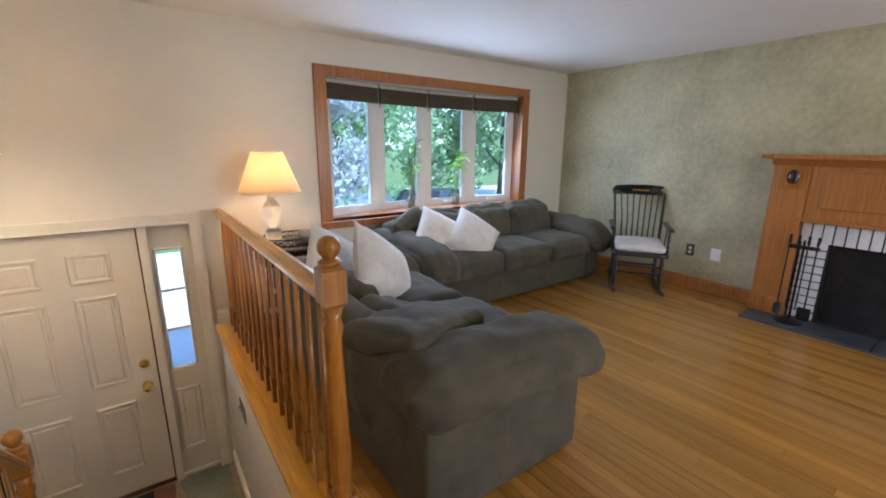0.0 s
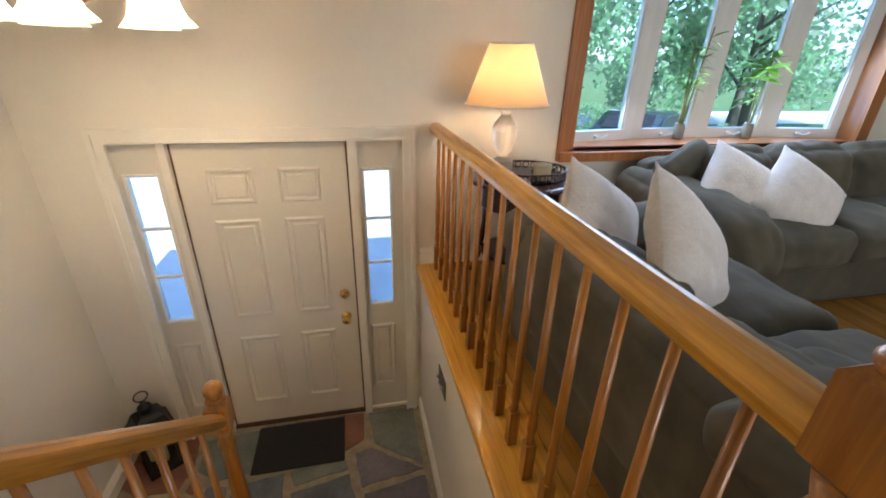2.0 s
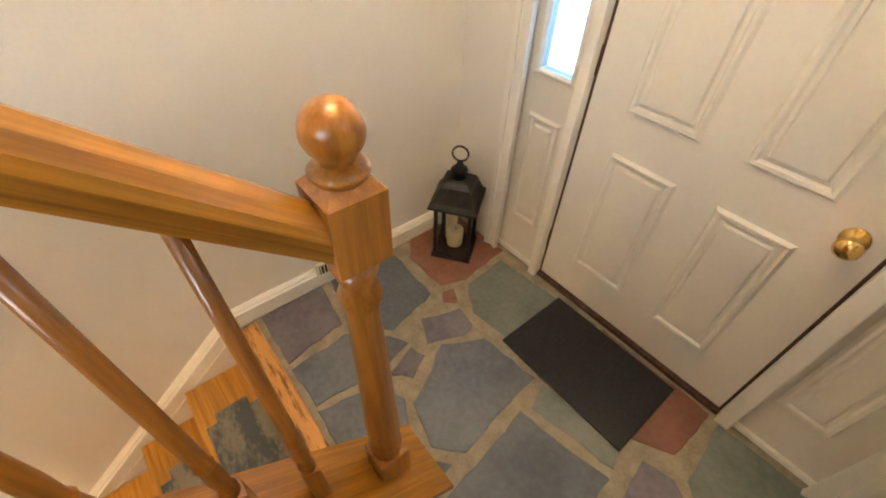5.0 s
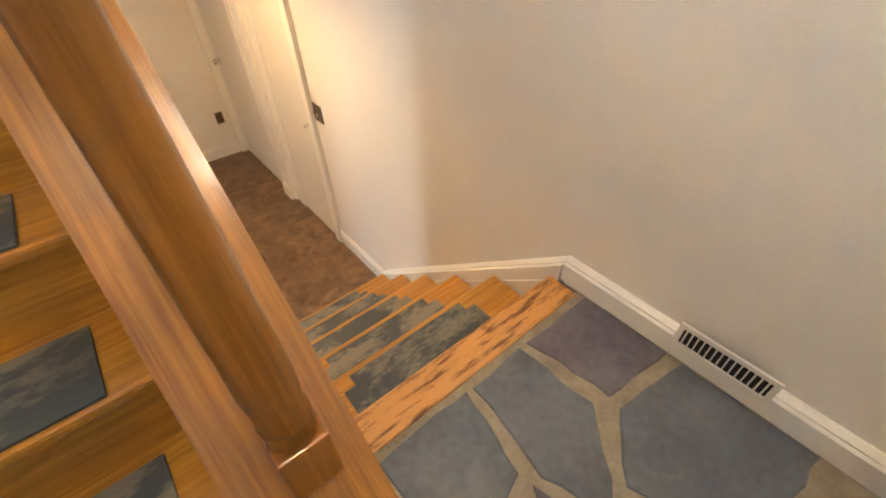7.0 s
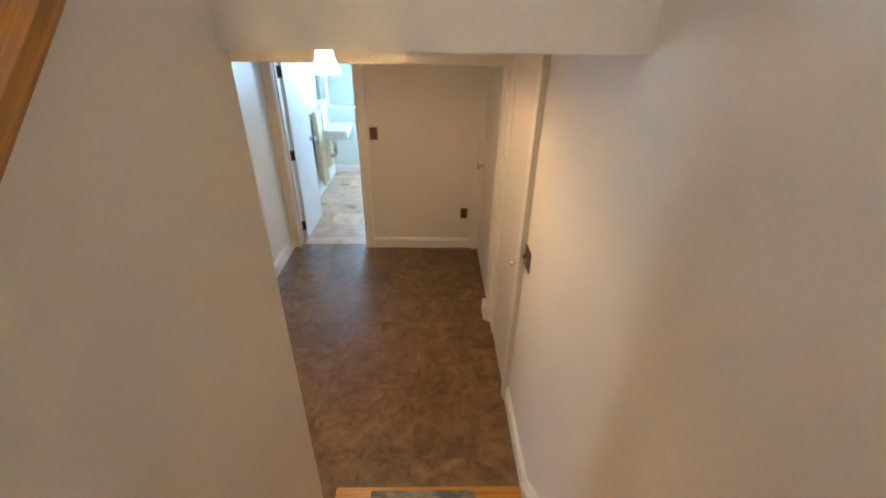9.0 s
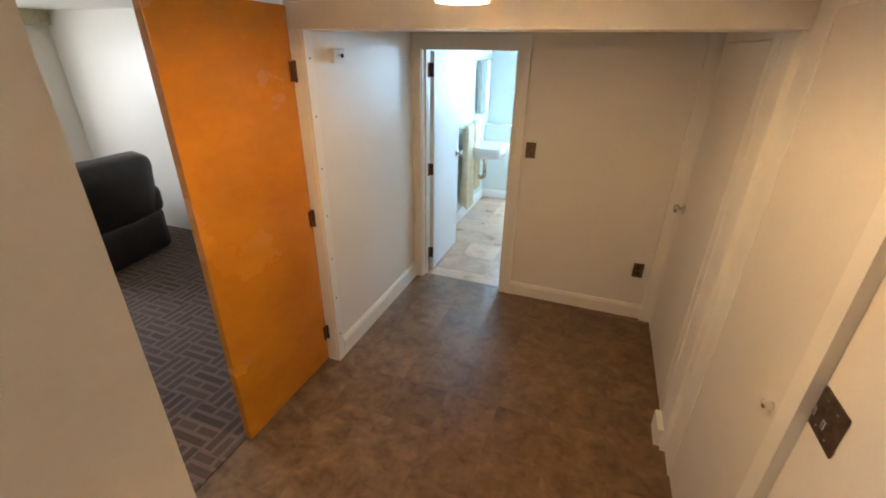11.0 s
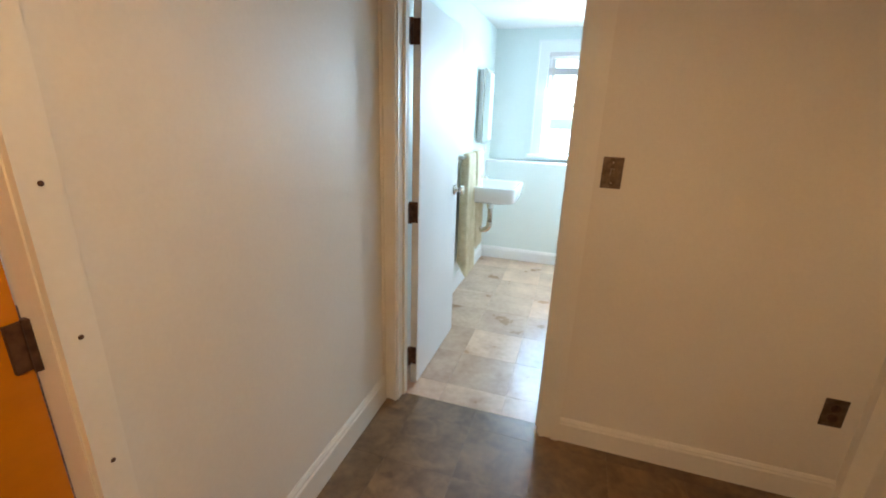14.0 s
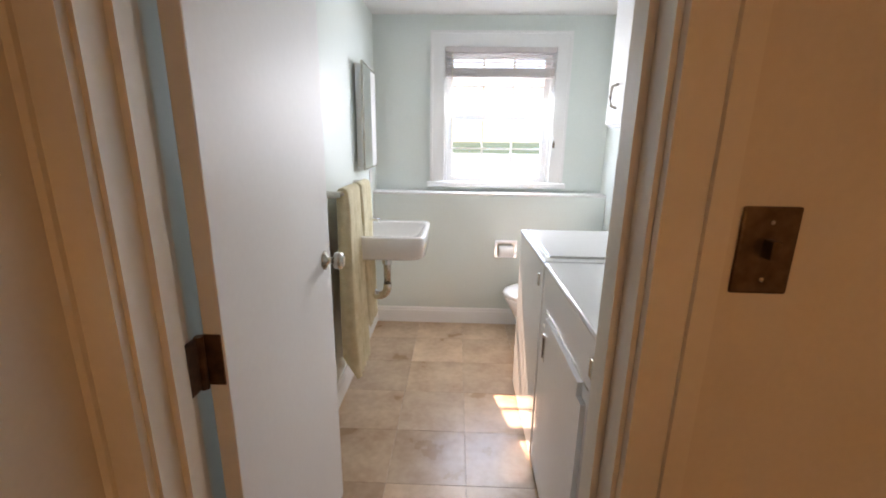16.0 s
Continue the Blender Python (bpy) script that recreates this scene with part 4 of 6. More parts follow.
stone(M_ST_GREEN, (0.44, -0.09), (1.0, -0.03), (1.0, -0.40), (0.78, -0.41), (0.60, -0.44), (0.45, -0.34))
stone(M_ST_RED, (0.02, -0.36), (0.03, -0.03), (0.40, -0.03), (0.43, -0.33), (0.39, -0.45), (0.14, -0.46))
stone(M_ST_BLUE, (0.03, -0.86), (0.03, -0.50), (0.40, -0.51), (0.46, -0.78), (0.30, -0.90))
stone(M_ST_PURP, (0.03, -1.21), (0.03, -0.90), (0.29, -0.93), (0.33, -1.21))
stone(M_ST_PURP, (0.48, -0.64), (0.55, -0.46), (0.66, -0.47), (0.68, -0.54), (0.60, -0.70))
stone(M_ST_RED, (0.42, -0.47), (0.44, -0.40), (0.52, -0.45), (0.48, -0.51))
stone(M_ST_BLUE, (0.36, -1.21), (0.34, -0.95), (0.47, -0.80), (0.55, -0.76), (0.60, -0.92), (0.56, -1.20))
stone(M_ST_PURP, (0.57, -0.76), (0.64, -0.74), (0.70, -0.84), (0.62, -0.92))
stone(M_ST_BLUE, (0.64, -0.65), (0.74, -0.48), (1.0, -0.45), (1.05, -0.87), (0.95, -0.96), (0.78, -0.90))
stone(M_ST_BLUE, (0.58, -1.21), (0.63, -0.96), (0.75, -0.92), (0.90, -0.99), (0.88, -1.21))
stone(M_ST_BLUE, (1.06, -0.60), (1.42, -0.53), (1.50, -0.96), (1.50, -1.21), (1.11, -1.21), (1.10, -0.92))
stone(M_ST_GREEN, (1.04, -0.45), (1.37, -0.40), (1.42, -0.50), (1.07, -0.56))
stone(M_ST_PURP, (1.45, -0.38), (1.56, -0.35), (1.90, -0.59), (1.50, -0.65))
stone(M_ST_GREEN, (1.57, -0.04), (1.91, -0.03), (1.91, -0.56), (1.59, -0.33))
stone(M_ST_RED, (1.03, -0.03), (1.53, -0.03), (1.53, -0.29), (1.40, -0.36), (1.03, -0.40))
stone(M_ST_PURP, (1.51, -0.69), (1.91, -0.63), (1.91, -1.21), (1.53, -1.21), (1.52, -1.0))
stone(M_ST_BLUE, (0.93, -1.01), (1.05, -0.93), (1.08, -1.21), (0.91, -1.21))

dm = thing("door_mat", "plain black ribbed rubber mat on the slate before the door", "door mat")
part("rubber_sheet", box(0.795, 1.39, -0.435, -0.055, 0.002, 0.012, 0.004), M_MAT, dm)
ribs = bmesh.new()
for i in range(28):
    add_box(ribs, 0.81 + i * 0.0208, 0.818 + i * 0.0208, -0.42, -0.07, 0.011, 0.0135)
part("ribs", ribs, M_MAT, dm)

# ---- lantern in the corner ----
ln = thing("candle_lantern", "black metal lantern with an ivory candle on the slate floor", "lantern", at=pose(0.225, -0.225, 0.002, 0, 0, 36))
part("base", boxes((-0.1, 0.1, -0.1, 0.1, 0.0, 0.022, 0.004), (-0.09, 0.09, -0.09, 0.09, 0.02, 0.035, 0.003)), M_IRON, ln)
for sx in (-1, 1):
    for sy in (-1, 1):
        part("corner_post", box(sx * 0.083 - 0.009, sx * 0.083 + 0.009, sy * 0.083 - 0.009, sy * 0.083 + 0.009, 0.034, 0.315, 0.002), M_IRON, ln)
part("top_frame", boxes((-0.095, 0.095, -0.095, -0.073, 0.3, 0.325), (-0.095, 0.095, 0.073, 0.095, 0.3, 0.325), (-0.095, -0.073, -0.073, 0.073, 0.3, 0.325), (0.073, 0.095, -0.073, 0.073, 0.3, 0.325)), M_IRON, ln)
for i in range(4):
    g = part("pane", box(-0.075, 0.075, 0.084, 0.087, 0.036, 0.3), M_CLEAR, ln, at=pose(0, 0, 0, 0, 0, 90 * i))
    g.visible_shadow = False
roof_rings = [(0.118, 0.322), (0.116, 0.333), (0.1, 0.352), (0.086, 0.39), (0.072, 0.425), (0.05, 0.445), (0.034, 0.452)]
part("roof", lathe([(r * 1.414, z) for r, z in roof_rings], 4, pose(0, 0, 0, 0, 0, 45)), M_IRON, ln, "flared black sheet-metal roof")
part("chimney", lathe([(0.034, 0.45), (0.03, 0.485), (0.04, 0.488), (0.036, 0.498), (0.018, 0.512), (0.012, 0.535), (0.0, 0.54)], 16), M_IRON, ln, smooth=True)
part("ring", tube(arc((0, 0, 0.572), 0.036, 0, 360, 24), 0.0045, 6), M_IRON, ln, "loose iron carrying ring")
part("candle", lathe([(0.04, 0.036), (0.041, 0.13), (0.036, 0.136), (0.01, 0.128), (0.0, 0.128)], 20), M_WAX, ln, "ivory pillar candle", True)
part("candle", lathe([(0.03, 0.036), (0.03, 0.20), (0.026, 0.205), (0.0, 0.2)], 18, pose(-0.03, 0.045, 0)), M_WAX, ln, "taller ivory candle behind", True)
part("wick", tube([(0, 0, 0.128), (0.002, 0, 0.142)], 0.002, 6), M_IRON, ln)


# ---- plates on walls ----
def wall_plate(name, label, category, m, w, h, mat_p, toggles=1, mat_t=None, slots=False):
    p = thing(name, label, category, at=m)
    part("plate", box(-w / 2, w / 2, -0.006, 0, -h / 2, h / 2, 0.003), mat_p, p)
    for i in range(toggles):
        x = (i - (toggles - 1) / 2) * 0.046
        if slots:
            for z in (-0.02, 0.02):
                part("socket", lathe([(0.016, 0), (0.016, 0.003), (0.0, 0.003)], 14, pose(x, -0.005, z, 90)), mat_t or mat_p, p)
        else:
            part("toggle", box(x - 0.006, x + 0.006, -0.024, -0.004, -0.008, 0.016, 0.002), mat_t or mat_p, p)
        for z in (-h / 2 + 0.02, h / 2 - 0.02):
            if not slots:
                part("screw", lathe([(0.0035, 0), (0.003, 0.0015), (0.0, 0.002)], 8, pose(x, -0.006, z, 90)), M_NICKEL, p)
    return p


wall_plate("light_switch", "dark bronze three-toggle switch plate on the half wall", "light switch", pose(WX, -0.775, 0.89, 0, 0, -90), 0.165, 0.115, M_BRONZE, 3, M_CHROME)
wall_plate("light_switch", "bronze switch plate beside the bathroom door", "light switch", pose(1.055, YB, 0.076, 0, 0, 180), 0.072, 0.115, M_BRONZE, 1, M_BRONZE)
wall_plate("light_switch", "dark bronze two-toggle switch plate beside the closet door", "light switch", pose(0.0, -3.235, -0.03, 0, 0, 90), 0.115, 0.115, M_BRONZE, 2, M_CHROME)
wall_plate("power_outlet", "bronze outlet plate low on the hall wall", "outlet", pose(0.172, YB, -0.738, 0, 0, 180), 0.072, 0.115, M_BRONZE, 1, M_RUST, True)
wall_plate("power_outlet", "brown outlet plate on the olive wall", "outlet", pose(GX, -1.685, 1.63, 0, 0, -90), 0.075, 0.115, M_BRONZE, 1, M_PLASTIC, True)
wall_plate("wall_plate", "blank white plate on the olive wall", "wall plate", pose(GX, -1.914, 1.625, 0, 0, -90), 0.085, 0.115, M_PAPER, 0)
tb = thing("thermostat_box", "small ivory plastic sensor box high on the hall wall", "wall box", at=pose(1.985, -4.36, 0.69, 0, 0, -90))
part("case", box(-0.055, 0.055, -0.035, 0, -0.035, 0.035, 0.008), M_PLASTIC, tb)
part("sensor_lens", lathe([(0.012, 0), (0.009, 0.006), (0.0, 0.008)], 12, pose(0.02, -0.035, 0.0, 90)), M_IRON, tb)
fv = thing("floor_register", "white louvred register set in the stair baseboard", "vent", at=pose(0.034, -0.78, 0.10, 0, 0, 90))
part("frame", boxes((-0.13, 0.13, -0.008, 0, -0.045, -0.03), (-0.13, 0.13, -0.008, 0, 0.03, 0.045), (-0.13, -0.115, -0.008, 0, -0.03, 0.03), (0.115, 0.13, -0.008, 0, -0.03, 0.03)), M_TRIM, fv)
part("dark_backing", box(-0.115, 0.115, -0.002, 0.0, -0.03, 0.03), M_IRON, fv)
for i in range(14):
    part("louvre", box(-0.108 + i * 0.0163, -0.104 + i * 0.0163, -0.007, -0.002, -0.03, 0.03), M_TRIM, fv)


# ---- sofas ----
def sofa(label, length, seats, m, slump=0.0):
    """Faces -y in its own space; its back stands at y = 0, its middle at x = 0."""
    s = thing("sofa", label, "sofa", "matching slate-grey sofas", at=m)
    hl, d, aw = length / 2, 0.88, 0.30
    part("base", puff(hl - 0.06, (d - 0.06) / 2, 0.16, 0.03, 0.0, 0.006, 2, 9), M_SOFA, s, "grey upholstered base to the floor", True, at=pose(0, -d / 2 + 0.01, 0.175))
    part("back_frame", puff(hl - 0.1, 0.10, 0.27 - slump * 0.4, 0.07, 0.02, 0.022, 5, 24), M_SOFA, s, smooth=True, at=pose(0, -0.11, 0.43 - slump * 0.4, -5))
    for sx in (-1, 1):
        part("arm_panel", puff(0.11, d / 2 - 0.03, 0.22, 0.03, 0.01, 0.005, 3, 8), M_SOFA, s, smooth=True, at=pose(sx * (hl - 0.13), -d / 2, 0.24))
        part("arm_pillow", puff(0.18, d / 2 + 0.07, 0.115, 0.105, 0.03, 0.018, 8 + sx, 26, lambda w: Vector((w.x, w.y, w.z - 0.09 * max(0.0, -w.y / 0.5 - 0.55) ** 2 * 4))), M_SOFA, s, "overstuffed rolled arm with soft creases, drooping at the front", True, at=pose(sx * (hl - 0.15), -d / 2 - 0.06, 0.495, 3))
    w = (length - 2 * aw + 0.08) / seats
    for i in range(seats):
        x = (i - (seats - 1) / 2) * w
        part("seat_cushion", puff(w / 2 - 0.004, 0.36, 0.095, 0.06, 0.03, 0.014, 11 + i, 20), M_SOFA, s, "plump seat cushion with a waterfall front", True, at=pose(x, -0.57, 0.385))
        part("back_cushion", puff(w / 2 - 0.004, 0.13, 0.23 - slump * 0.3, 0.11, 0.05, 0.02, 21 + i, 22), M_SOFA, s, "puffy back cushion", True, at=pose(x, -0.26, 0.555 - slump * 1.2, -14 - slump * 80))
    for sx in (-1, 1):
        for y in (-0.08, -d + 0.1):
            part("foot", box(sx * (hl - 0.12) - 0.03, sx * (hl - 0.12) + 0.03, y - 0.03, y + 0.03, 0.0, 0.03, 0.004), M_BLACKWOOD, s)
    return s


sofa("slate-grey microfibre sofa with three cushions below the bow window", 2.32, 3, pose(4.40, -0.10, UP))
sofa("slate-grey microfibre loveseat with its back to the railing", 1.84, 2, pose(2.245, -1.62, UP, 0, 0, 90), 0.10)
th = thing("throw_cushion", "slumped grey cushion lying along the loveseat arm", "cushion", at=pose(2.52, -2.08, UP + 0.585, -4, 8, 24))
part("cover", puff(0.30, 0.19, 0.055, 0.05, 0.02, 0.02, 31, 22), M_SOFA, th, smooth=True)
b1 = thing("throw_cushion", "grey corner cushion resting on the far sofa arm", "cushion", at=pose(3.50, -0.33, UP + 0.64, 26, -24, 18))
part("cover", puff(0.19, 0.07, 0.14, 0.06, 0.03, 0.02, 34, 11), M_SOFA, b1, smooth=True)


def throw_pillow(label, m, seed, w=0.46):
    p = thing("throw_pillow", label, "pillow", "off-white throw pillows", at=m)
    part("cover", pillow(w, w, 0.2, seed), M_PILLOW, p, smooth=True)


throw_pillow("off-white fleece pillow leaning in the sofa corner", pose(3.66, -0.62, UP + 0.60, -38, 28, -22), 1, 0.44)
throw_pillow("off-white fleece pillow propped on another pillow", pose(3.93, -0.76, UP + 0.585, -44, 34, -30), 2, 0.44)
throw_pillow("off-white fleece pillow at the far end of the loveseat", pose(2.57, -1.02, UP + 0.60, -34, 32, 8), 3, 0.46)
throw_pillow("large off-white fleece pillow upright on the loveseat", pose(2.75, -1.32, UP + 0.60, -36, 36, 16), 4, 0.52)

# ---- side table, lamp and what stands on it ----
TZ = UP + 0.655
st = thing("side_table", "round dark cherry side table with splayed legs", "side table", at=pose(2.47, -0.37, UP))
part("tabletop", lathe([(0.0, 0.625), (0.27, 0.625), (0.285, 0.633), (0.288, 0.643), (0.28, 0.652), (0.265, 0.655), (0.0, 0.655)], 36), M_DARKWOOD, st, smooth=False)
part("apron", lathe([(0.22, 0.50), (0.225, 0.51), (0.225, 0.626), (0.2, 0.626), (0.2, 0.5), (0.22, 0.5)], 32), M_DARKWOOD, st)
for a in (45, 135, 225, 315):
    c, s_ = math.cos(radians(a)), math.sin(radians(a))
    part("leg", tube([(0.19 * c, 0.19 * s_, 0.6), (0.2 * c, 0.2 * s_, 0.35), (0.23 * c, 0.23 * s_, 0.12), (0.275 * c, 0.275 * s_, 0.0)], 0.021, 10, 0.013), M_DARKWOOD, st, smooth=True)
part("lower_shelf", lathe([(0.0, 0.2), (0.19, 0.2), (0.195, 0.21), (0.19, 0.22), (0.0, 0.22)], 28), M_DARKWOOD, st)
tray = thing("serving_tray", "oval dark tray with a pierced gallery rim on the side table", "tray", at=pose(2.50, -0.36, TZ))
part("plate", lathe([(0.0, 0.0), (0.2, 0.0), (0.21, 0.006), (0.0, 0.008)], 36, Matrix.Diagonal((1.1, 0.85, 1, 1))), M_BLACKWOOD, tray)
part("rim", tube([(0.225 * math.cos(a), 0.175 * math.sin(a), 0.045) for a in np.linspace(0, 2 * math.pi, 40)], 0.005, 6), M_DARKWOOD, tray)
for i in range(30):
    a = 2 * math.pi * i / 30
    part("gallery_ring", tube(arc((0.222 * math.cos(a), 0.172 * math.sin(a), 0.025), 0.017, 0, 360, 10, (-math.sin(a), math.cos(a), 0), (0, 0, 1)), 0.0035, 5), M_DARKWOOD, tray)
lmp = thing("table_lamp", "crystal table lamp with a lit cream shade", "lamp", at=pose(2.36, -0.36, TZ + 0.008))
part("foot", lathe([(0.075, 0.0), (0.078, 0.01), (0.06, 0.022), (0.03, 0.03), (0.0, 0.03)], 28), M_CHROME, lmp, "round chrome foot", True)
part("crystal_body", lathe([(0.05, 0.03), (0.058, 0.04), (0.056, 0.085), (0.03, 0.1), (0.026, 0.11), (0.045, 0.14), (0.06, 0.19), (0.064, 0.24), (0.058, 0.27), (0.036, 0.3), (0.022, 0.32), (0.03, 0.335), (0.02, 0.35)], 14), M_CRYSTAL, lmp, "faceted clear crystal body")
part("neck", lathe([(0.012, 0.345), (0.012, 0.43), (0.018, 0.432), (0.018, 0.45), (0.0, 0.45)], 12), M_BRASS, lmp)
shade = lathe([(0.208, 0.37), (0.105, 0.645)], 40)
bmesh.ops.delete(shade, geom=[f for f in shade.faces if len(f.verts) > 4], context="FACES_ONLY")
part("shade", shade, M_SHADE, lmp, "lit cream cloth empire shade", True)
part("shade_rim", tube([(0.209 * math.cos(a), 0.209 * math.sin(a), 0.37) for a in np.linspace(0, 2 * math.pi, 41)], 0.004, 6), M_LINEN, lmp)
part("shade_rim", tube([(0.105 * math.cos(a), 0.105 * math.sin(a), 0.645) for a in np.linspace(0, 2 * math.pi, 41)], 0.004, 6), M_LINEN, lmp)
part("bulb", lathe([(0.012, 0.45), (0.028, 0.48), (0.03, 0.505), (0.02, 0.53), (0.0, 0.537)], 14), M_BULB, lmp, smooth=True)
jar = thing("jar_candle", "cream candle in a squat glass jar on the tray", "candle", at=pose(2.55, -0.46, TZ + 0.008))
part("wax", lathe([(0.0, 0.005), (0.043, 0.005), (0.043, 0.06), (0.0, 0.06)], 20), M_WAX, jar, smooth=False)
part("glass_jar", lathe([(0.0, 0.0), (0.047, 0.0), (0.048, 0.078), (0.045, 0.08), (0.045, 0.064)], 24), M_CRYSTAL, jar, smooth=True)
for i, (x, y, a) in enumerate(((2.62, -0.33, 20), (2.64, -0.32, 38))):
    rc = thing("remote_control", "slim black remote control lying on the tray", "remote control", at=pose(x, y, TZ + 0.012 + i * 0.02, 0, 0, a))
    part("body", box(-0.075, 0.075, -0.021, 0.021, 0, 0.018, 0.006), M_LEATHER, rc)
    part("buttons", boxes(*[(-0.05 + 0.022 * (k // 2), -0.04 + 0.022 * (k // 2), -0.012 + 0.016 * (k % 2), -0.004 + 0.016 * (k % 2), 0.018, 0.02) for k in range(10)]), M_NICKEL, rc)
stool = thing("stool", "small dark wooden stool with a round seat under the table edge", "stool", at=pose(2.66, -0.62, UP))
part("seat", lathe([(0.0, 0.42), (0.135, 0.42), (0.145, 0.432), (0.14, 0.45), (0.0, 0.455)], 24), M_DARKWOOD, stool)
for a in (20, 110, 200, 290):
    c, s_ = math.cos(radians(a)), math.sin(radians(a))
    part("leg", tube([(0.09 * c, 0.09 * s_, 0.425), (0.17 * c, 0.17 * s_, 0.0)], 0.016, 8), M_DARKWOOD, stool, smooth=True)
part("stretcher", tube([(0.132 * math.cos(a), 0.132 * math.sin(a), 0.18) for a in np.linspace(0, 2 * math.pi, 25)], 0.009, 6), M_DARKWOOD, stool)


# ---- rocking chair ----
rc = thing("rocking_chair", "black spindle-back rocking chair with a cream seat pad", "rocking chair", at=pose(5.54, -1.37, UP + 0.003, 0, 0, -54) @ Matrix.Scale(0.94, 4))
crest = bmesh.new()
loop = [(-0.27, 0.0), (-0.28, 0.06), (-0.25, 0.1), (-0.12, 0.115), (0.0, 0.12), (0.12, 0.115), (0.25, 0.1), (0.28, 0.06), (0.27, 0.0), (0.12, 0.01), (-0.12, 0.01)]
add_prism(crest, [(x, 0.29 - 0.1 * (1 - (x / 0.28) ** 2) + 0.1, 0.94 + z) for x, z in loop], (0, 0.025, 0))
part("crest_rail", crest, M_BLACKWOOD, rc, "scrolled black crest rail with worn stencil")
part("stencil", box(-0.09, 0.09, 0.282, 0.288, 0.992, 1.01, 0.002), M_BRASS, rc, "faded gilt stencil")
for sx in (-1, 1):
    part("back_post", tube([(sx * 0.22, 0.2, 0.42), (sx * 0.235, 0.26, 0.7), (sx * 0.255, 0.36, 0.97)], 0.018, 10, 0.013), M_BLACKWOOD, rc, smooth=True)
    part("arm", puff(0.028, 0.21, 0.014, 0.012, 0.0, 0.0, 1, 5), M_BLACKWOOD, rc, smooth=True, at=pose(sx * 0.27, 0.03, 0.655, 3))
    part("arm_post", lathe([(0.014, 0.42), (0.018, 0.47), (0.011, 0.5), (0.016, 0.56), (0.012, 0.65)], 10, pose(sx * 0.255, -0.14, 0)), M_BLACKWOOD, rc, smooth=True)
    part("arm_spindle", tube([(sx * 0.25, 0.02, 0.42), (sx * 0.262, 0.03, 0.65)], 0.008, 8), M_BLACKWOOD, rc)
    for y, y2 in ((-0.17, -0.21), (0.17, 0.23)):
        part("leg", lathe([(0.013, 0.05), (0.017, 0.1), (0.023, 0.17), (0.016, 0.22), (0.021, 0.3), (0.014, 0.4)], 12, Matrix.Translation((sx * 0.215, (y + y2) / 2, 0))), M_BLACKWOOD, rc, smooth=True)
    part("rocker", tube([(sx * 0.225, y, 0.022 + 0.16 * (y - 0.02) ** 2) for y in np.linspace(-0.38, 0.46, 14)], 0.019, 8), M_BLACKWOOD, rc, smooth=True)
for i in range(7):
    x = -0.165 + i * 0.055
    part("spindle", tube([(x * 0.95, 0.2, 0.42), (x, 0.24 - 0.02, 0.7), (x * 1.15, 0.36 - 0.08 * (1 - (x / 0.28) ** 2) + 0.01, 0.955)], 0.009, 8, 0.007), M_BLACKWOOD, rc, smooth=True)
part("seat", puff(0.265, 0.25, 0.024, 0.02, 0.004, 0.0, 1, 7), M_BLACKWOOD, rc, smooth=True, at=pose(0, 0.0, 0.41, 3))
part("seat_pad", puff(0.23, 0.215, 0.034, 0.03, 0.012, 0.006, 6, 10), M_LINEN, rc, "cream tufted seat pad", True, at=pose(0, -0.01, 0.463, 3))
for y, z in ((-0.19, 0.2), (-0.19, 0.27), (0.2, 0.2)):
    part("stretcher", tube([(-0.21, y, z), (0, y, z), (0.21, y, z)], 0.011, 8), M_BLACKWOOD, rc)

# ---- fireplace ----
fp = thing("fireplace", "honey-brown wooden mantelpiece round a white brick firebox", "fireplace", kind="structure")
MX, FY0, FY1 = 5.78, -2.29, -4.17
FM = (FY0 + FY1) / 2
for y0, y1 in ((FY0, FY0 - 0.235), (FY1 + 0.235, FY1)):
    part("pilaster", box(MX, GX, y1, y0, UP + 0.02, 2.50, 0.004), M_MANTEL, fp)
    part("pilaster_plinth", box(MX - 0.012, GX, y1 - 0.008, y0 + 0.008, UP + 0.02, UP + 0.16, 0.005), M_MANTEL, fp)
    ym = (y0 + y1) / 2 - 0.02
    part("corner_block", box(MX - 0.014, MX, ym - 0.075, ym + 0.075, 2.30, 2.475, 0.004), M_OAK_Z, fp)
    part("rosette", lathe([(0.045, 0), (0.045, 0.006), (0.036, 0.012), (0.028, 0.008), (0.016, 0.012), (0.0, 0.014)], 20, pose(MX - 0.014, ym, 2.39, 0, -90) @ Matrix.Diagonal((1.25, 0.9, 1, 1))), M_DARKWOOD, fp, "dark oval rosette")
part("frieze", box(MX + 0.012, GX, FY1 + 0.235, FY0 - 0.235, 2.065, 2.50, 0.004), M_MANTEL, fp)
part("frieze_panel", box(MX + 0.002, MX + 0.013, FY1 + 0.32, FY0 - 0.32, 2.16, 2.44, 0.008), M_MANTEL, fp)
part("lower_moulding", box(MX - 0.015, GX, FY1 + 0.2, FY0 - 0.16, 2.05, 2.075, 0.006), M_MANTEL, fp)
part("bed_moulding", prism([(MX, FY0 + 0.01, 2.475), (MX - 0.05, FY0 + 0.01, 2.525), (MX, FY0 + 0.01, 2.525)], (0, FY1 - FY0 - 0.02, 0)), M_MANTEL, fp)
part("mantel_shelf", box(MX - 0.10, GX, FY1 - 0.07, FY0 + 0.07, 2.525, 2.562, 0.008), M_MANTEL, fp)
BX = MX + 0.05
OY0, OZ = -2.715, 1.885
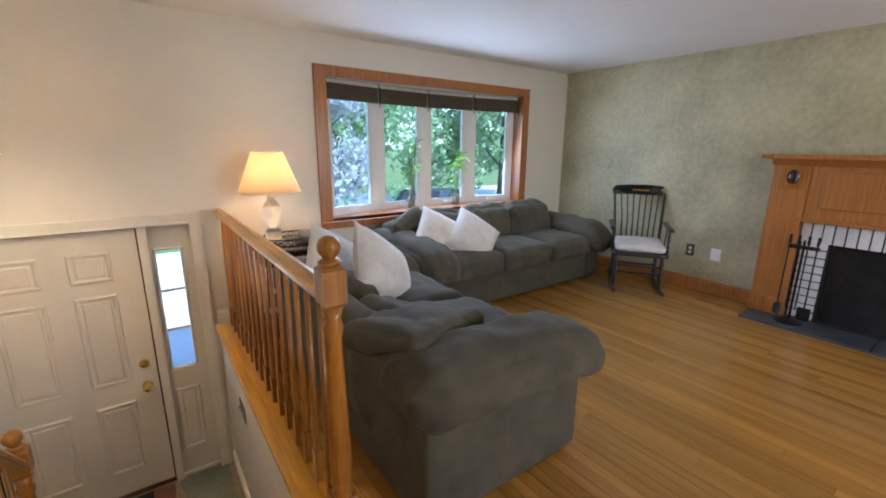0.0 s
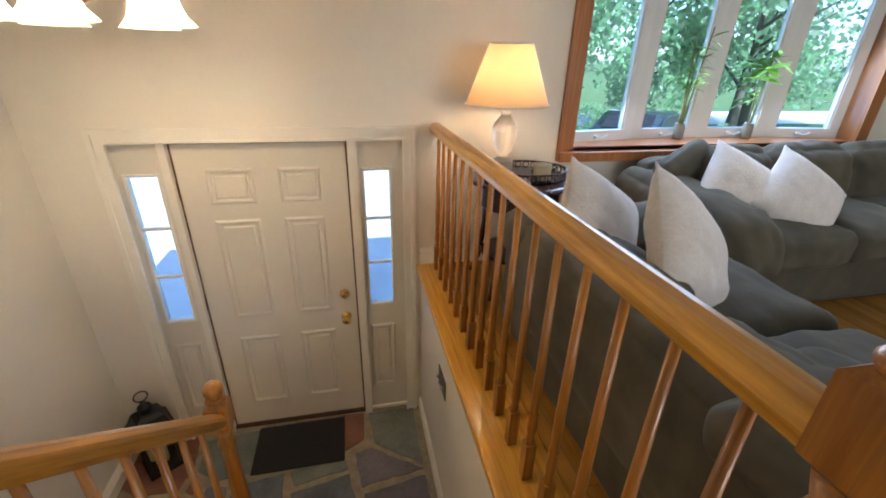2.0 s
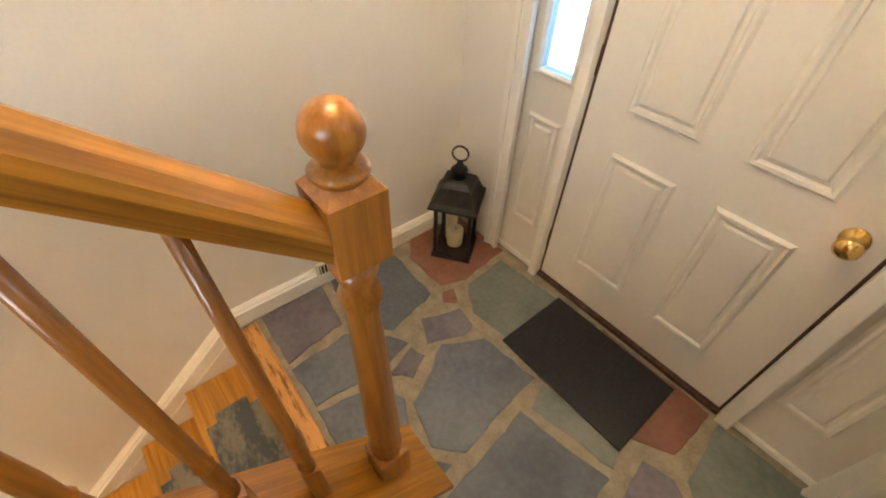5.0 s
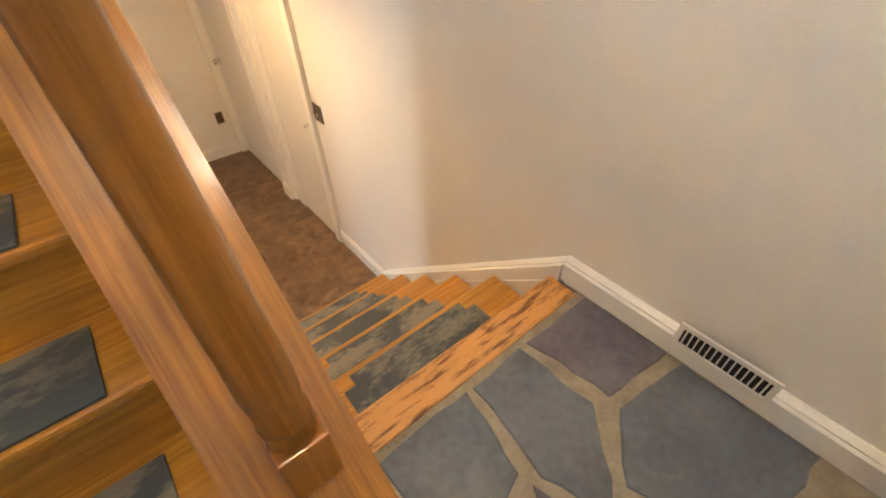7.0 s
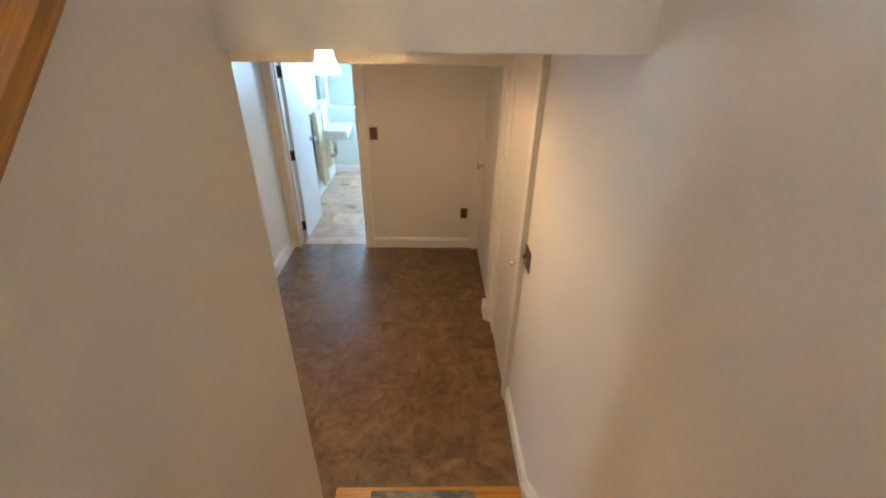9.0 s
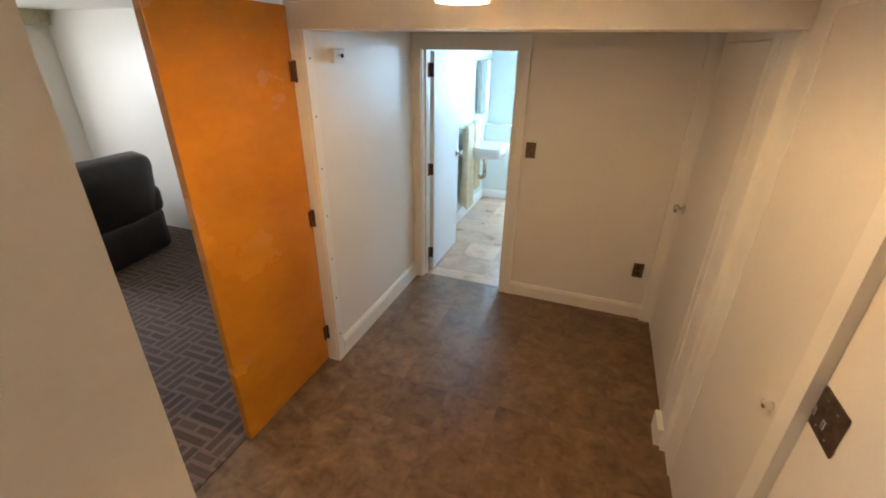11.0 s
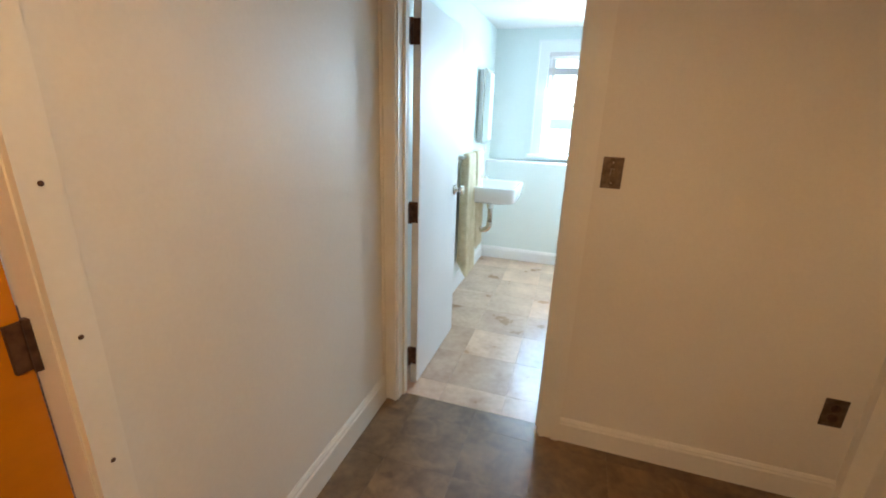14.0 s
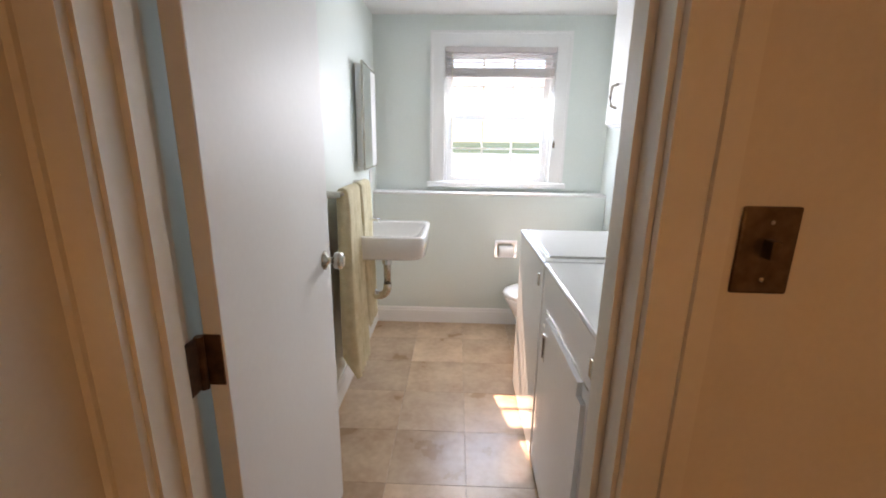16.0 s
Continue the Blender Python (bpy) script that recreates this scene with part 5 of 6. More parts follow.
part("brick_backing", boxes((BX + 0.012, GX, OY0, FY0 - 0.235, UP + 0.02, 2.05), (BX + 0.012, GX, FY1 + 0.235, 2 * FM - OY0, UP + 0.02, 2.05), (BX + 0.012, GX, 2 * FM - OY0, OY0, OZ, 2.05)), M_SOOT, fp, "dark mortar bed")
brick_h = box(0, 0.1, -0.08, 0.08, -0.027, 0.027, 0.004, 1)
first = part("brick", brick_h, M_WBRICK, fp, at=pose(BX, OY0 + 0.087, UP + 0.055))
for side in (0, 1):
    for i in range(10):
        if side == 0 and i == 0:
            continue
        o = new("brick", first.data)
        o.parent = fp
        o.matrix_basis = pose(BX, OY0 + 0.087 if side == 0 else 2 * FM - OY0 - 0.087, UP + 0.055 + i * 0.0635)
soldier = box(0, 0.1, -0.029, 0.029, -0.075, 0.075, 0.004, 1)
fs = part("brick", soldier, M_WBRICK, fp, at=pose(BX, FY0 - 0.27, 1.965))
n_s = int((FY0 - 0.24 - (FY1 + 0.24)) / 0.0675)
for i in range(1, n_s):
    o = new("brick", fs.data)
    o.parent = fp
    o.matrix_basis = pose(BX, FY0 - 0.27 - i * 0.0675, 1.965)
part("firebox", boxes((GX, GX + 0.5, OY0 - 0.0, OY0 + 0.05, UP, OZ + 0.05), (GX, GX + 0.5, 2 * FM - OY0 - 0.05, 2 * FM - OY0, UP, OZ + 0.05), (GX + 0.45, GX + 0.5, 2 * FM - OY0, OY0, UP, OZ), (GX - 0.12, GX + 0.5, 2 * FM - OY0, OY0, UP, UP + 0.022)), M_SOOT, fp, "soot-black firebox")
part("fire_screen", box(BX + 0.06, BX + 0.066, 2 * FM - OY0, OY0, UP + 0.02, OZ), M_SOOT, fp, "black mesh fire curtain")
hs = thing("hearth", "charcoal slate hearth slabs flush with the floor", "hearth", kind="structure")
for i, (a, b) in enumerate(((-2.26, -2.62), (-2.626, -3.05), (-3.056, -3.42), (-3.426, -3.78), (-3.786, -4.1))):
    part("slab", box(5.52, MX + 0.16, b - 0.05, a - 0.05, UP - 0.01, UP + 0.018, 0.004), M_HEARTH, hs)
ft = thing("fireplace_tools", "black iron fireplace tool stand on the hearth", "fireplace tools", at=pose(5.69, -2.60, UP + 0.018) @ Matrix.Diagonal((0.85, 0.85, 0.85, 1)))
part("base", lathe([(0.11, 0.0), (0.11, 0.012), (0.03, 0.03), (0.0, 0.03)], 20), M_IRON, ft)
part("post", tube([(0, 0, 0.02), (0, 0, 0.78)], 0.01, 8), M_IRON, ft)
part("top_bar", boxes((-0.02, 0.02, -0.11, 0.11, 0.70, 0.73)), M_IRON, ft)
for y, k in ((-0.1, 0), (-0.035, 1), (0.035, 2), (0.1, 3)):
    part("tool_shaft", tube([(-0.025, y, 0.14), (-0.025, y, 0.76)], 0.006, 8), M_IRON, ft)
    part("tool_grip", lathe([(0.008, 0.74), (0.013, 0.77), (0.009, 0.8), (0.013, 0.82), (0.0, 0.83)], 10, pose(-0.025, y, 0)), M_IRON, ft, smooth=True)
part("shovel_blade", puff(0.008, 0.05, 0.06, 0.006, 0, 0, 1, 3), M_IRON, ft, at=pose(-0.025, -0.1, 0.11))
part("brush_head", lathe([(0.02, 0.06), (0.035, 0.08), (0.028, 0.16), (0.0, 0.17)], 12, pose(-0.025, 0.1, 0)), M_BLACKWOOD, ft)

# ---- plants on the window seat ----
def leaf_mesh(l, w):
    bm = bmesh.new()
    rows = []
    for i in range(6):
        u = i / 5
        ww = w * math.sin(math.pi * min(1, u * 0.92 + 0.06)) * 0.5
        rows.append([bm.verts.new((-ww, l * u, 0.02 * ww - 0.25 * l * u * u)), bm.verts.new((0, l * u, -0.25 * ww - 0.25 * l * u * u)), bm.verts.new((ww, l * u, 0.02 * ww - 0.25 * l * u * u))])
    for a, b in zip(rows, rows[1:]):
        bm.faces.new((a[0], a[1], b[1], b[0]))
        bm.faces.new((a[1], a[2], b[2], b[1]))
    return bm


def potted(name, label, x, y, stems, h0, h1, leaf_l, leaf_w, per, seed, palm):
    rnd = random.Random(seed)
    p = thing(name, label, "plant", at=pose(x, y, 1.98))
    part("vase", lathe([(0.03, 0), (0.036, 0.02), (0.036, 0.09), (0.03, 0.11), (0.033, 0.115), (0.028, 0.115), (0.0, 0.1)], 18), M_POT, p, "small clouded glass vase", True)
    proto = None
    for s in range(stems):
        a = 2 * math.pi * s / stems + rnd.random()
        top = (0.09 * math.cos(a) * rnd.random(), 0.09 * math.sin(a) * rnd.random(), rnd.uniform(h0, h1))
        part("stem", tube([(0.01 * math.cos(a), 0.01 * math.sin(a), 0.05), (top[0] * 0.5, top[1] * 0.5, top[2] * 0.55), top], 0.0065, 7, 0.004), M_CANE, p, smooth=True)
        for k in range(per):
            u = 1.0 if palm and k < per * 0.8 else rnd.uniform(0.45, 1.0)
            at = pose(top[0] * u, top[1] * u, 0.05 + (top[2] - 0.05) * u, rnd.uniform(-25, 45), rnd.uniform(-25, 25), rnd.uniform(0, 360)) @ Matrix.Diagonal((rnd.uniform(0.7, 1.1),) * 3 + (1,))
            if proto is None:
                proto = part("leaf", leaf_mesh(leaf_l, leaf_w), M_LEAF, p, smooth=True, at=at)
            else:
                o = new("leaf", proto.data)
                o.parent = p
                o.matrix_basis = at


potted("bamboo_plant", "lucky bamboo with thin canes in a glass vase", 3.86, 0.16, 5, 0.55, 0.82, 0.13, 0.02, 9, 4, False)
potted("money_tree_plant", "potted money tree with broad bright leaves on the window seat", 4.42, 0.14, 3, 0.40, 0.56, 0.17, 0.06, 11, 9, True)


# ---- lamps of foyer and hall ----
def bell(r, h, t=0.0):
    return [(r * 0.26, h), (r * 0.42, h * 0.93), (r * 0.5, h * 0.7), (r * 0.58, h * 0.45), (r * 0.72, h * 0.22), (r * 0.92, h * 0.06), (r, 0.0)]


CHX, CHY, CHZ = 0.86, -0.95, 2.545
ch = thing("chandelier", "nickel chandelier with five lit alabaster bell shades", "chandelier", at=pose(CHX, CHY, CHZ))
part("column", lathe([(0.0, 0.005), (0.006, 0.012), (0.016, 0.035), (0.006, 0.05), (0.03, 0.06), (0.034, 0.075), (0.018, 0.09), (0.014, 0.2), (0.022, 0.3), (0.012, 0.36), (0.01, 0.9)], 16), M_NICKEL, ch, smooth=True)
part("ceiling_rose", lathe([(0.0, 0.9), (0.06, 0.9), (0.06, CEIL - CHZ), (0.0, CEIL - CHZ)], 20), M_NICKEL, ch)
for i in range(5):
    a = radians(72 * i - 8)
    c, s_ = math.cos(a), math.sin(a)
    pts = [(r * c, r * s_, z) for r, z in ((0.025, 0.08), (0.045, 0.18), (0.085, 0.235), (0.14, 0.235), (0.185, 0.19), (0.205, 0.14))]
    arm = part("arm", tube(pts, 0.011, 8), M_NICKEL, ch, "curved brushed nickel arm", True)
    hub = pose(0.212 * c, 0.212 * s_, 0)
    part("cap", lathe([(0.0, 0.15), (0.022, 0.148), (0.034, 0.128), (0.032, 0.118), (0.0, 0.118)], 16, hub), M_NICKEL, ch, smooth=True)
    sh = lathe([(r, z) for r, z in bell(0.088, 0.125)], 26, hub)
    bmesh.ops.delete(sh, geom=[f for f in sh.faces if len(f.verts) > 4], context="FACES_ONLY")
    part("glass_shade", sh, M_FROST, ch, "lit alabaster glass bell shade", True)
    part("bulb", lathe([(0.0, 0.03), (0.018, 0.04), (0.021, 0.055), (0.012, 0.085), (0.0, 0.09)], 12, hub), M_BULB, ch, smooth=True)

HLX, HLY = 0.966, -3.40
hl = thing("pendant_lamp", "small brass ceiling lamp with a lit bell glass shade", "ceiling lamp", at=pose(HLX, HLY, 0.83))
part("canopy", lathe([(0.0, 0.142), (0.024, 0.142), (0.03, 0.17), (0.05, HALLC - 0.83), (0.0, HALLC - 0.83)], 20), M_BRASS, hl, "aged brass canopy", True)
hb = lathe([(r, z) for r, z in bell(0.066, 0.15)], 24)
bmesh.ops.delete(hb, geom=[f for f in hb.faces if len(f.verts) > 4], context="FACES_ONLY")
part("glass_shade", hb, M_ALAB, hl, "lit frosted bell shade", True)
part("bulb", lathe([(0.0, 0.03), (0.02, 0.045), (0.024, 0.065), (0.012, 0.1), (0.0, 0.11)], 12), M_BULB, hl, smooth=True)
cb = thing("loose_cable", "loose dark cables tacked along the hall header", "cable")
for k in range(2):
    part("cable", tube([(0.03 + 1.9 * i / 24, -4.085 + 0.004 * k, HALLC - 0.012 - 0.012 * k - 0.012 * abs(math.sin(i * 0.7 + k))) for i in range(25)], 0.006, 6), M_CABLE, cb, smooth=True)
sd = thing("smoke_detector", "round white smoke detector on the hall ceiling", "smoke detector", at=pose(1.52, -3.5, HALLC))
part("body", lathe([(0.0, -0.035), (0.045, -0.035), (0.06, -0.02), (0.062, 0.0), (0.0, 0.0)], 24), M_PLASTIC, sd, smooth=True)
ls = thing("leather_armchair", "black leather armchair in the carpeted room", "armchair", at=pose(4.9, -4.55, LOW + 0.006, 0, 0, 100))
part("base", puff(0.42, 0.4, 0.2, 0.05, 0.01, 0.01, 3, 7), M_LEATHER, ls, smooth=True, at=pose(0, 0, 0.2))
part("seat_cushion", puff(0.3, 0.34, 0.09, 0.06, 0.03, 0.01, 4, 7), M_LEATHER, ls, smooth=True, at=pose(0, -0.06, 0.45))
part("backrest", puff(0.4, 0.13, 0.32, 0.1, 0.03, 0.012, 5, 8), M_LEATHER, ls, smooth=True, at=pose(0, 0.3, 0.65, -10))
for sx in (-1, 1):
    part("armrest", puff(0.11, 0.4, 0.14, 0.09, 0.02, 0.01, 6, 7), M_LEATHER, ls, smooth=True, at=pose(sx * 0.36, 0, 0.5))
shell("baseboard_rec_room", box(5.98, 6.0, YB, -2.5, LOW, LOW + 0.12, 0.004), M_CHERRY)

# ---- bathroom ----
bw = thing("window_4", "white double-hung window with grilles, bright daylight outside", "window", kind="structure")
part("window_frame", boxes((BW0 - 0.085, BW0, BYW, BYW + 0.02, BWZ0, BWZ1 + 0.085), (BW1, BW1 + 0.085, BYW, BYW + 0.02, BWZ0, BWZ1 + 0.085), (BW0, BW1, BYW, BYW + 0.02, BWZ1, BWZ1 + 0.085)), M_BWHITE, bw)
part("back_band", boxes((BW0 - 0.1, BW0 - 0.082, BYW, BYW + 0.028, BWZ0, BWZ1 + 0.1), (BW1 + 0.082, BW1 + 0.1, BYW, BYW + 0.028, BWZ0, BWZ1 + 0.1), (BW0 - 0.082, BW1 + 0.082, BYW, BYW + 0.028, BWZ1 + 0.082, BWZ1 + 0.1)), M_BWHITE, bw)
part("window_sill", box(BW0 - 0.12, BW1 + 0.12, BYW - 0.02, BYW + 0.05, BWZ0 - 0.035, BWZ0, 0.006), M_BWHITE, bw)
part("jamb_liner", boxes((BW0, BW0 + 0.022, BYW - 0.11, BYW, BWZ0, BWZ1), (BW1 - 0.022, BW1, BYW - 0.11, BYW, BWZ0, BWZ1), (BW0, BW1, BYW - 0.11, BYW, BWZ1 - 0.02, BWZ1)), M_BWHITE, bw)
mid = 0.375
for nm, z0, z1, y in (("lower_sash", BWZ0, mid + 0.02, BYW - 0.05), ("upper_sash", mid - 0.015, BWZ1 - 0.02, BYW - 0.085)):
    x0, x1, s = BW0 + 0.022, BW1 - 0.022, 0.038
    sash = part(nm, boxes((x0, x0 + s, y, y + 0.03, z0, z1), (x1 - s, x1, y, y + 0.03, z0, z1), (x0 + s, x1 - s, y, y + 0.03, z0, z0 + s), (x0 + s, x1 - s, y, y + 0.03, z1 - s, z1)), M_BWHITE, bw)
    g = part("pane", box(x0 + s, x1 - s, y + 0.012, y + 0.016, z0 + s, z1 - s), M_PANE, bw)
    g.visible_shadow = False
    for k in (1, 2):
        xm = x0 + s + (x1 - x0 - 2 * s) * k / 3
        part("muntin", box(xm - 0.006, xm + 0.006, y + 0.006, y + 0.022, z0 + s, z1 - s), M_BWHITE, bw)
    zm = (z0 + z1) / 2
    part("muntin", box(x0 + s, x1 - s, y + 0.008, y + 0.02, zm - 0.006, zm + 0.006), M_BWHITE, bw)
bl = thing("window_blind", "mauve-white slatted blind drawn up at the top", "blind")
part("headrail", box(BW0 + 0.005, BW1 - 0.005, BYW - 0.02, BYW + 0.03, 0.795, 0.828, 0.003), M_BLIND, bl)
for i in range(4):
    part("slat", box(BW0 + 0.01, BW1 - 0.01, BYW - 0.018, BYW + 0.026, 0.776 - i * 0.022, 0.778 - i * 0.022), M_BLIND, bl)
stack = bmesh.new()
for i in range(9):
    add_box(stack, BW0 + 0.01, BW1 - 0.01, BYW - 0.018, BYW + 0.028, 0.655 + i * 0.0046, 0.6585 + i * 0.0046)
part("slat_stack", stack, M_BLIND, bl)
part("bottom_rail", box(BW0 + 0.01, BW1 - 0.01, BYW - 0.014, BYW + 0.024, 0.636, 0.652, 0.003), M_BLIND, bl)
part("wand", tube([(BW1 - 0.05, BYW + 0.035, 0.80), (BW1 - 0.052, BYW + 0.038, 0.15)], 0.004, 6), M_PLASTIC, bl)
part("pull_cord", tube([(BW0 + 0.06, BYW + 0.035, 0.79), (BW0 + 0.02, BYW + 0.038, 0.5), (BW0 - 0.015, BYW + 0.04, 0.22)], 0.002, 5), M_PAPER, bl)
part("cord_tassel", lathe([(0.003, 0.22), (0.008, 0.2), (0.008, 0.17), (0.0, 0.168)], 10, pose(BW0 - 0.015, BYW + 0.04, 0)), M_BRONZE, bl)

sk = thing("wall_sink", "white wall-hung china basin on the mint wall", "sink", at=pose(2.04, -7.12, -0.275))
bowl = bmesh.new()
outer = [(-0.44, -0.23), (-0.44, 0.23), (0.0, 0.25), (0.0, -0.25)]
lev = []
for sc, z, sh_ in ((0.74, -0.13, 0.05), (0.93, -0.115, 0.01), (0.985, -0.1, 0), (1.0, 0.0, 0), (0.985, 0.006, 0), (0.9, 0.006, 0.0), (0.86, -0.004, 0.0), (0.72, -0.06, 0.01), (0.5, -0.085, 0.02), (0.05, -0.09, 0.05)):
    cx = -0.22 + sh_
    ring = []
    for k in range(28):
        a = 2 * math.pi * k / 28
        c, s_ = math.cos(a), math.sin(a)
        e = 0.22
        ring.append(bowl.verts.new((cx + 0.215 * sc * math.copysign(abs(c) ** e, c), 0.24 * sc * math.copysign(abs(s_) ** e, s_), z)))
    lev.append(ring)
for a, b in zip(lev, lev[1:]):
    for k in range(28):
        bowl.faces.new((a[k], a[(k + 1) % 28], b[(k + 1) % 28], b[k]))
bowl.faces.new(lev[0][::-1])
bowl.faces.new(lev[-1])
part("basin", bowl, M_CERAMIC, sk, smooth=True)
part("backsplash", box(-0.06, 0.0, -0.24, 0.24, -0.05, 0.02, 0.012), M_CERAMIC, sk)
part("faucet", add_tube(lathe([(0.03, 0.018), (0.028, 0.04), (0.012, 0.05), (0.0, 0.05)], 14, pose(-0.05, 0, 0)), [(-0.05, 0, 0.035), (-0.09, 0, 0.06), (-0.15, 0, 0.055), (-0.165, 0, 0.04)], 0.011, 10), M_CHROME, sk, "chrome faucet", True)
for y in (-0.075, 0.075):
    part("tap_handle", lathe([(0.02, 0.018), (0.02, 0.03), (0.01, 0.034), (0.01, 0.05), (0.024, 0.054), (0.024, 0.075), (0.0, 0.08)], 8, pose(-0.05, y, 0)), M_CRYSTAL, sk, "clear tap handle")
part("drain_tail", tube([(-0.2, 0, -0.1), (-0.2, 0, -0.33)], 0.021, 12), M_NICKEL, sk, smooth=True)
part("drain_nut", lathe([(0.03, -0.20), (0.03, -0.175), (0.036, -0.172), (0.036, -0.16), (0.0, -0.16)], 14, pose(-0.2, 0, 0)), M_CHROME, sk)
part("trap", tube([(-0.2, 0, -0.32)] + [(-0.2 + 0.05 - 0.05 * math.cos(radians(a)), 0, -0.34 - 0.055 * math.sin(radians(a))) for a in range(0, 181, 20)] + [(-0.1, 0, -0.3), (-0.07, 0, -0.27), (-0.0, 0, -0.265)], 0.024, 12), M_NICKEL, sk, "chrome p-trap", True)
for y in (-0.09, 0.09):
    part("supply_line", tube([(-0.07, y, -0.25), (-0.075, y * 0.8, -0.17), (-0.06, y * 0.9, -0.06)], 0.006, 8), M_CHROME, sk, smooth=True)
    part("stop_valve", add_lathe(tube([(0, y, -0.25), (-0.08, y, -0.25)], 0.012, 10), [(0.018, 0), (0.02, 0.012), (0.0, 0.016)], 10, pose(-0.08, y, -0.25, 0, -90)), M_CHROME, sk)
md = thing("medicine_cabinet", "mirrored medicine cabinet, its door a little open", "mirror cabinet", at=pose(2.04, -7.31, 0.335))
part("body", box(-0.035, 0.0, -0.45, -0.03, -0.29, 0.29, 0.004), M_BWHITE, md)
part("mirror_door", box(-0.011, -0.004, -0.49, 0.0, -0.295, 0.295, 0.002), M_MIRROR, md, "mirror glass door", at=pose(-0.04, 0.0, 0, 0, 0, 3))
part("door_edge", boxes((-0.014, -0.002, -0.003, 0.003, -0.298, 0.298), (-0.014, -0.002, -0.495, -0.489, -0.298, 0.298), (-0.014, -0.002, -0.489, -0.003, 0.295, 0.3), (-0.014, -0.002, -0.489, -0.003, -0.3, -0.295)), M_NICKEL, md, "thin steel edge", at=pose(-0.04, 0.0, 0, 0, 0, 3))
tbar = thing("towel_bar", "nickel towel bar on the mint wall", "towel bar")
part("bar", tube([(1.965, -6.66, -0.03), (1.965, -7.22, -0.03)], 0.009, 10), M_NICKEL, tbar, smooth=True)
for y in (-6.66, -7.22):
    part("bracket", tube([(2.04, y, -0.03), (1.96, y, -0.03)], 0.016, 10), M_NICKEL, tbar)


def towel(y0, y1, zb, seed):
    t = thing("bath_towel", "sand-coloured terry towel hanging over the bar", "towel", "towels on the bar")
    bm = bmesh.new()
    n, mrows = 16, 30
    rows = []
    for j in range(mrows + 1):
        u = j / mrows
        row = []
        for i in range(n + 1):
            v = i / n
            y = y0 + (y1 - y0) * (0.5 + (v - 0.5) * (0.85 + 0.15 * abs(2 * u - 1)))
            w = 0.022 * math.sin(v * 15 + seed) * abs(2 * u - 1) + 0.006 * noise.noise(Vector((v * 6, u * 9, seed)))
            if u < 0.42:
                x, z = 1.94 - 0.02 * (0.42 - u), -0.03 - (0.42 - u) / 0.42 * (-0.03 - zb)
            elif u > 0.58:
                x, z = 1.992, -0.03 - (u - 0.58) / 0.42 * (-0.03 - zb - 0.12)
            else:
                a = math.pi * (u - 0.42) / 0.16
                x, z = 1.966 - 0.026 * math.cos(a), -0.028 + 0.026 * math.sin(a)
            row.append(bm.verts.new((x - abs(w) * (1 if u < 0.5 else -0.3), y, z)))
        rows.append(row)
    for a, b in zip(rows, rows[1:]):
        for i in range(n):
            bm.faces.new((a[i], a[i + 1], b[i + 1], b[i]))
    for i in (0, n):
        for j in range(mrows // 2):
            bm.faces.new((rows[j][i], rows[j + 1][i], rows[mrows - j - 1][i], rows[mrows - j][i]) if j < mrows // 2 - 1 else (rows[j][i], rows[j + 1][i], rows[j + 2][i]))
    part("cloth", bm, M_TOWEL, t, smooth=True)
    part("woven_band", boxes(*[(1.922, 1.934, y0 + 0.02 + 0.03 * k, y0 + 0.046 + 0.03 * k, zb + 0.11, zb + 0.13) for k in range(int((y1 - y0 - 0.04) / 0.03))]), M_TOWEL, t)


towel(-6.94, -6.68, -0.95, 1.0)
towel(-7.20, -6.96, -0.80, 2.4)


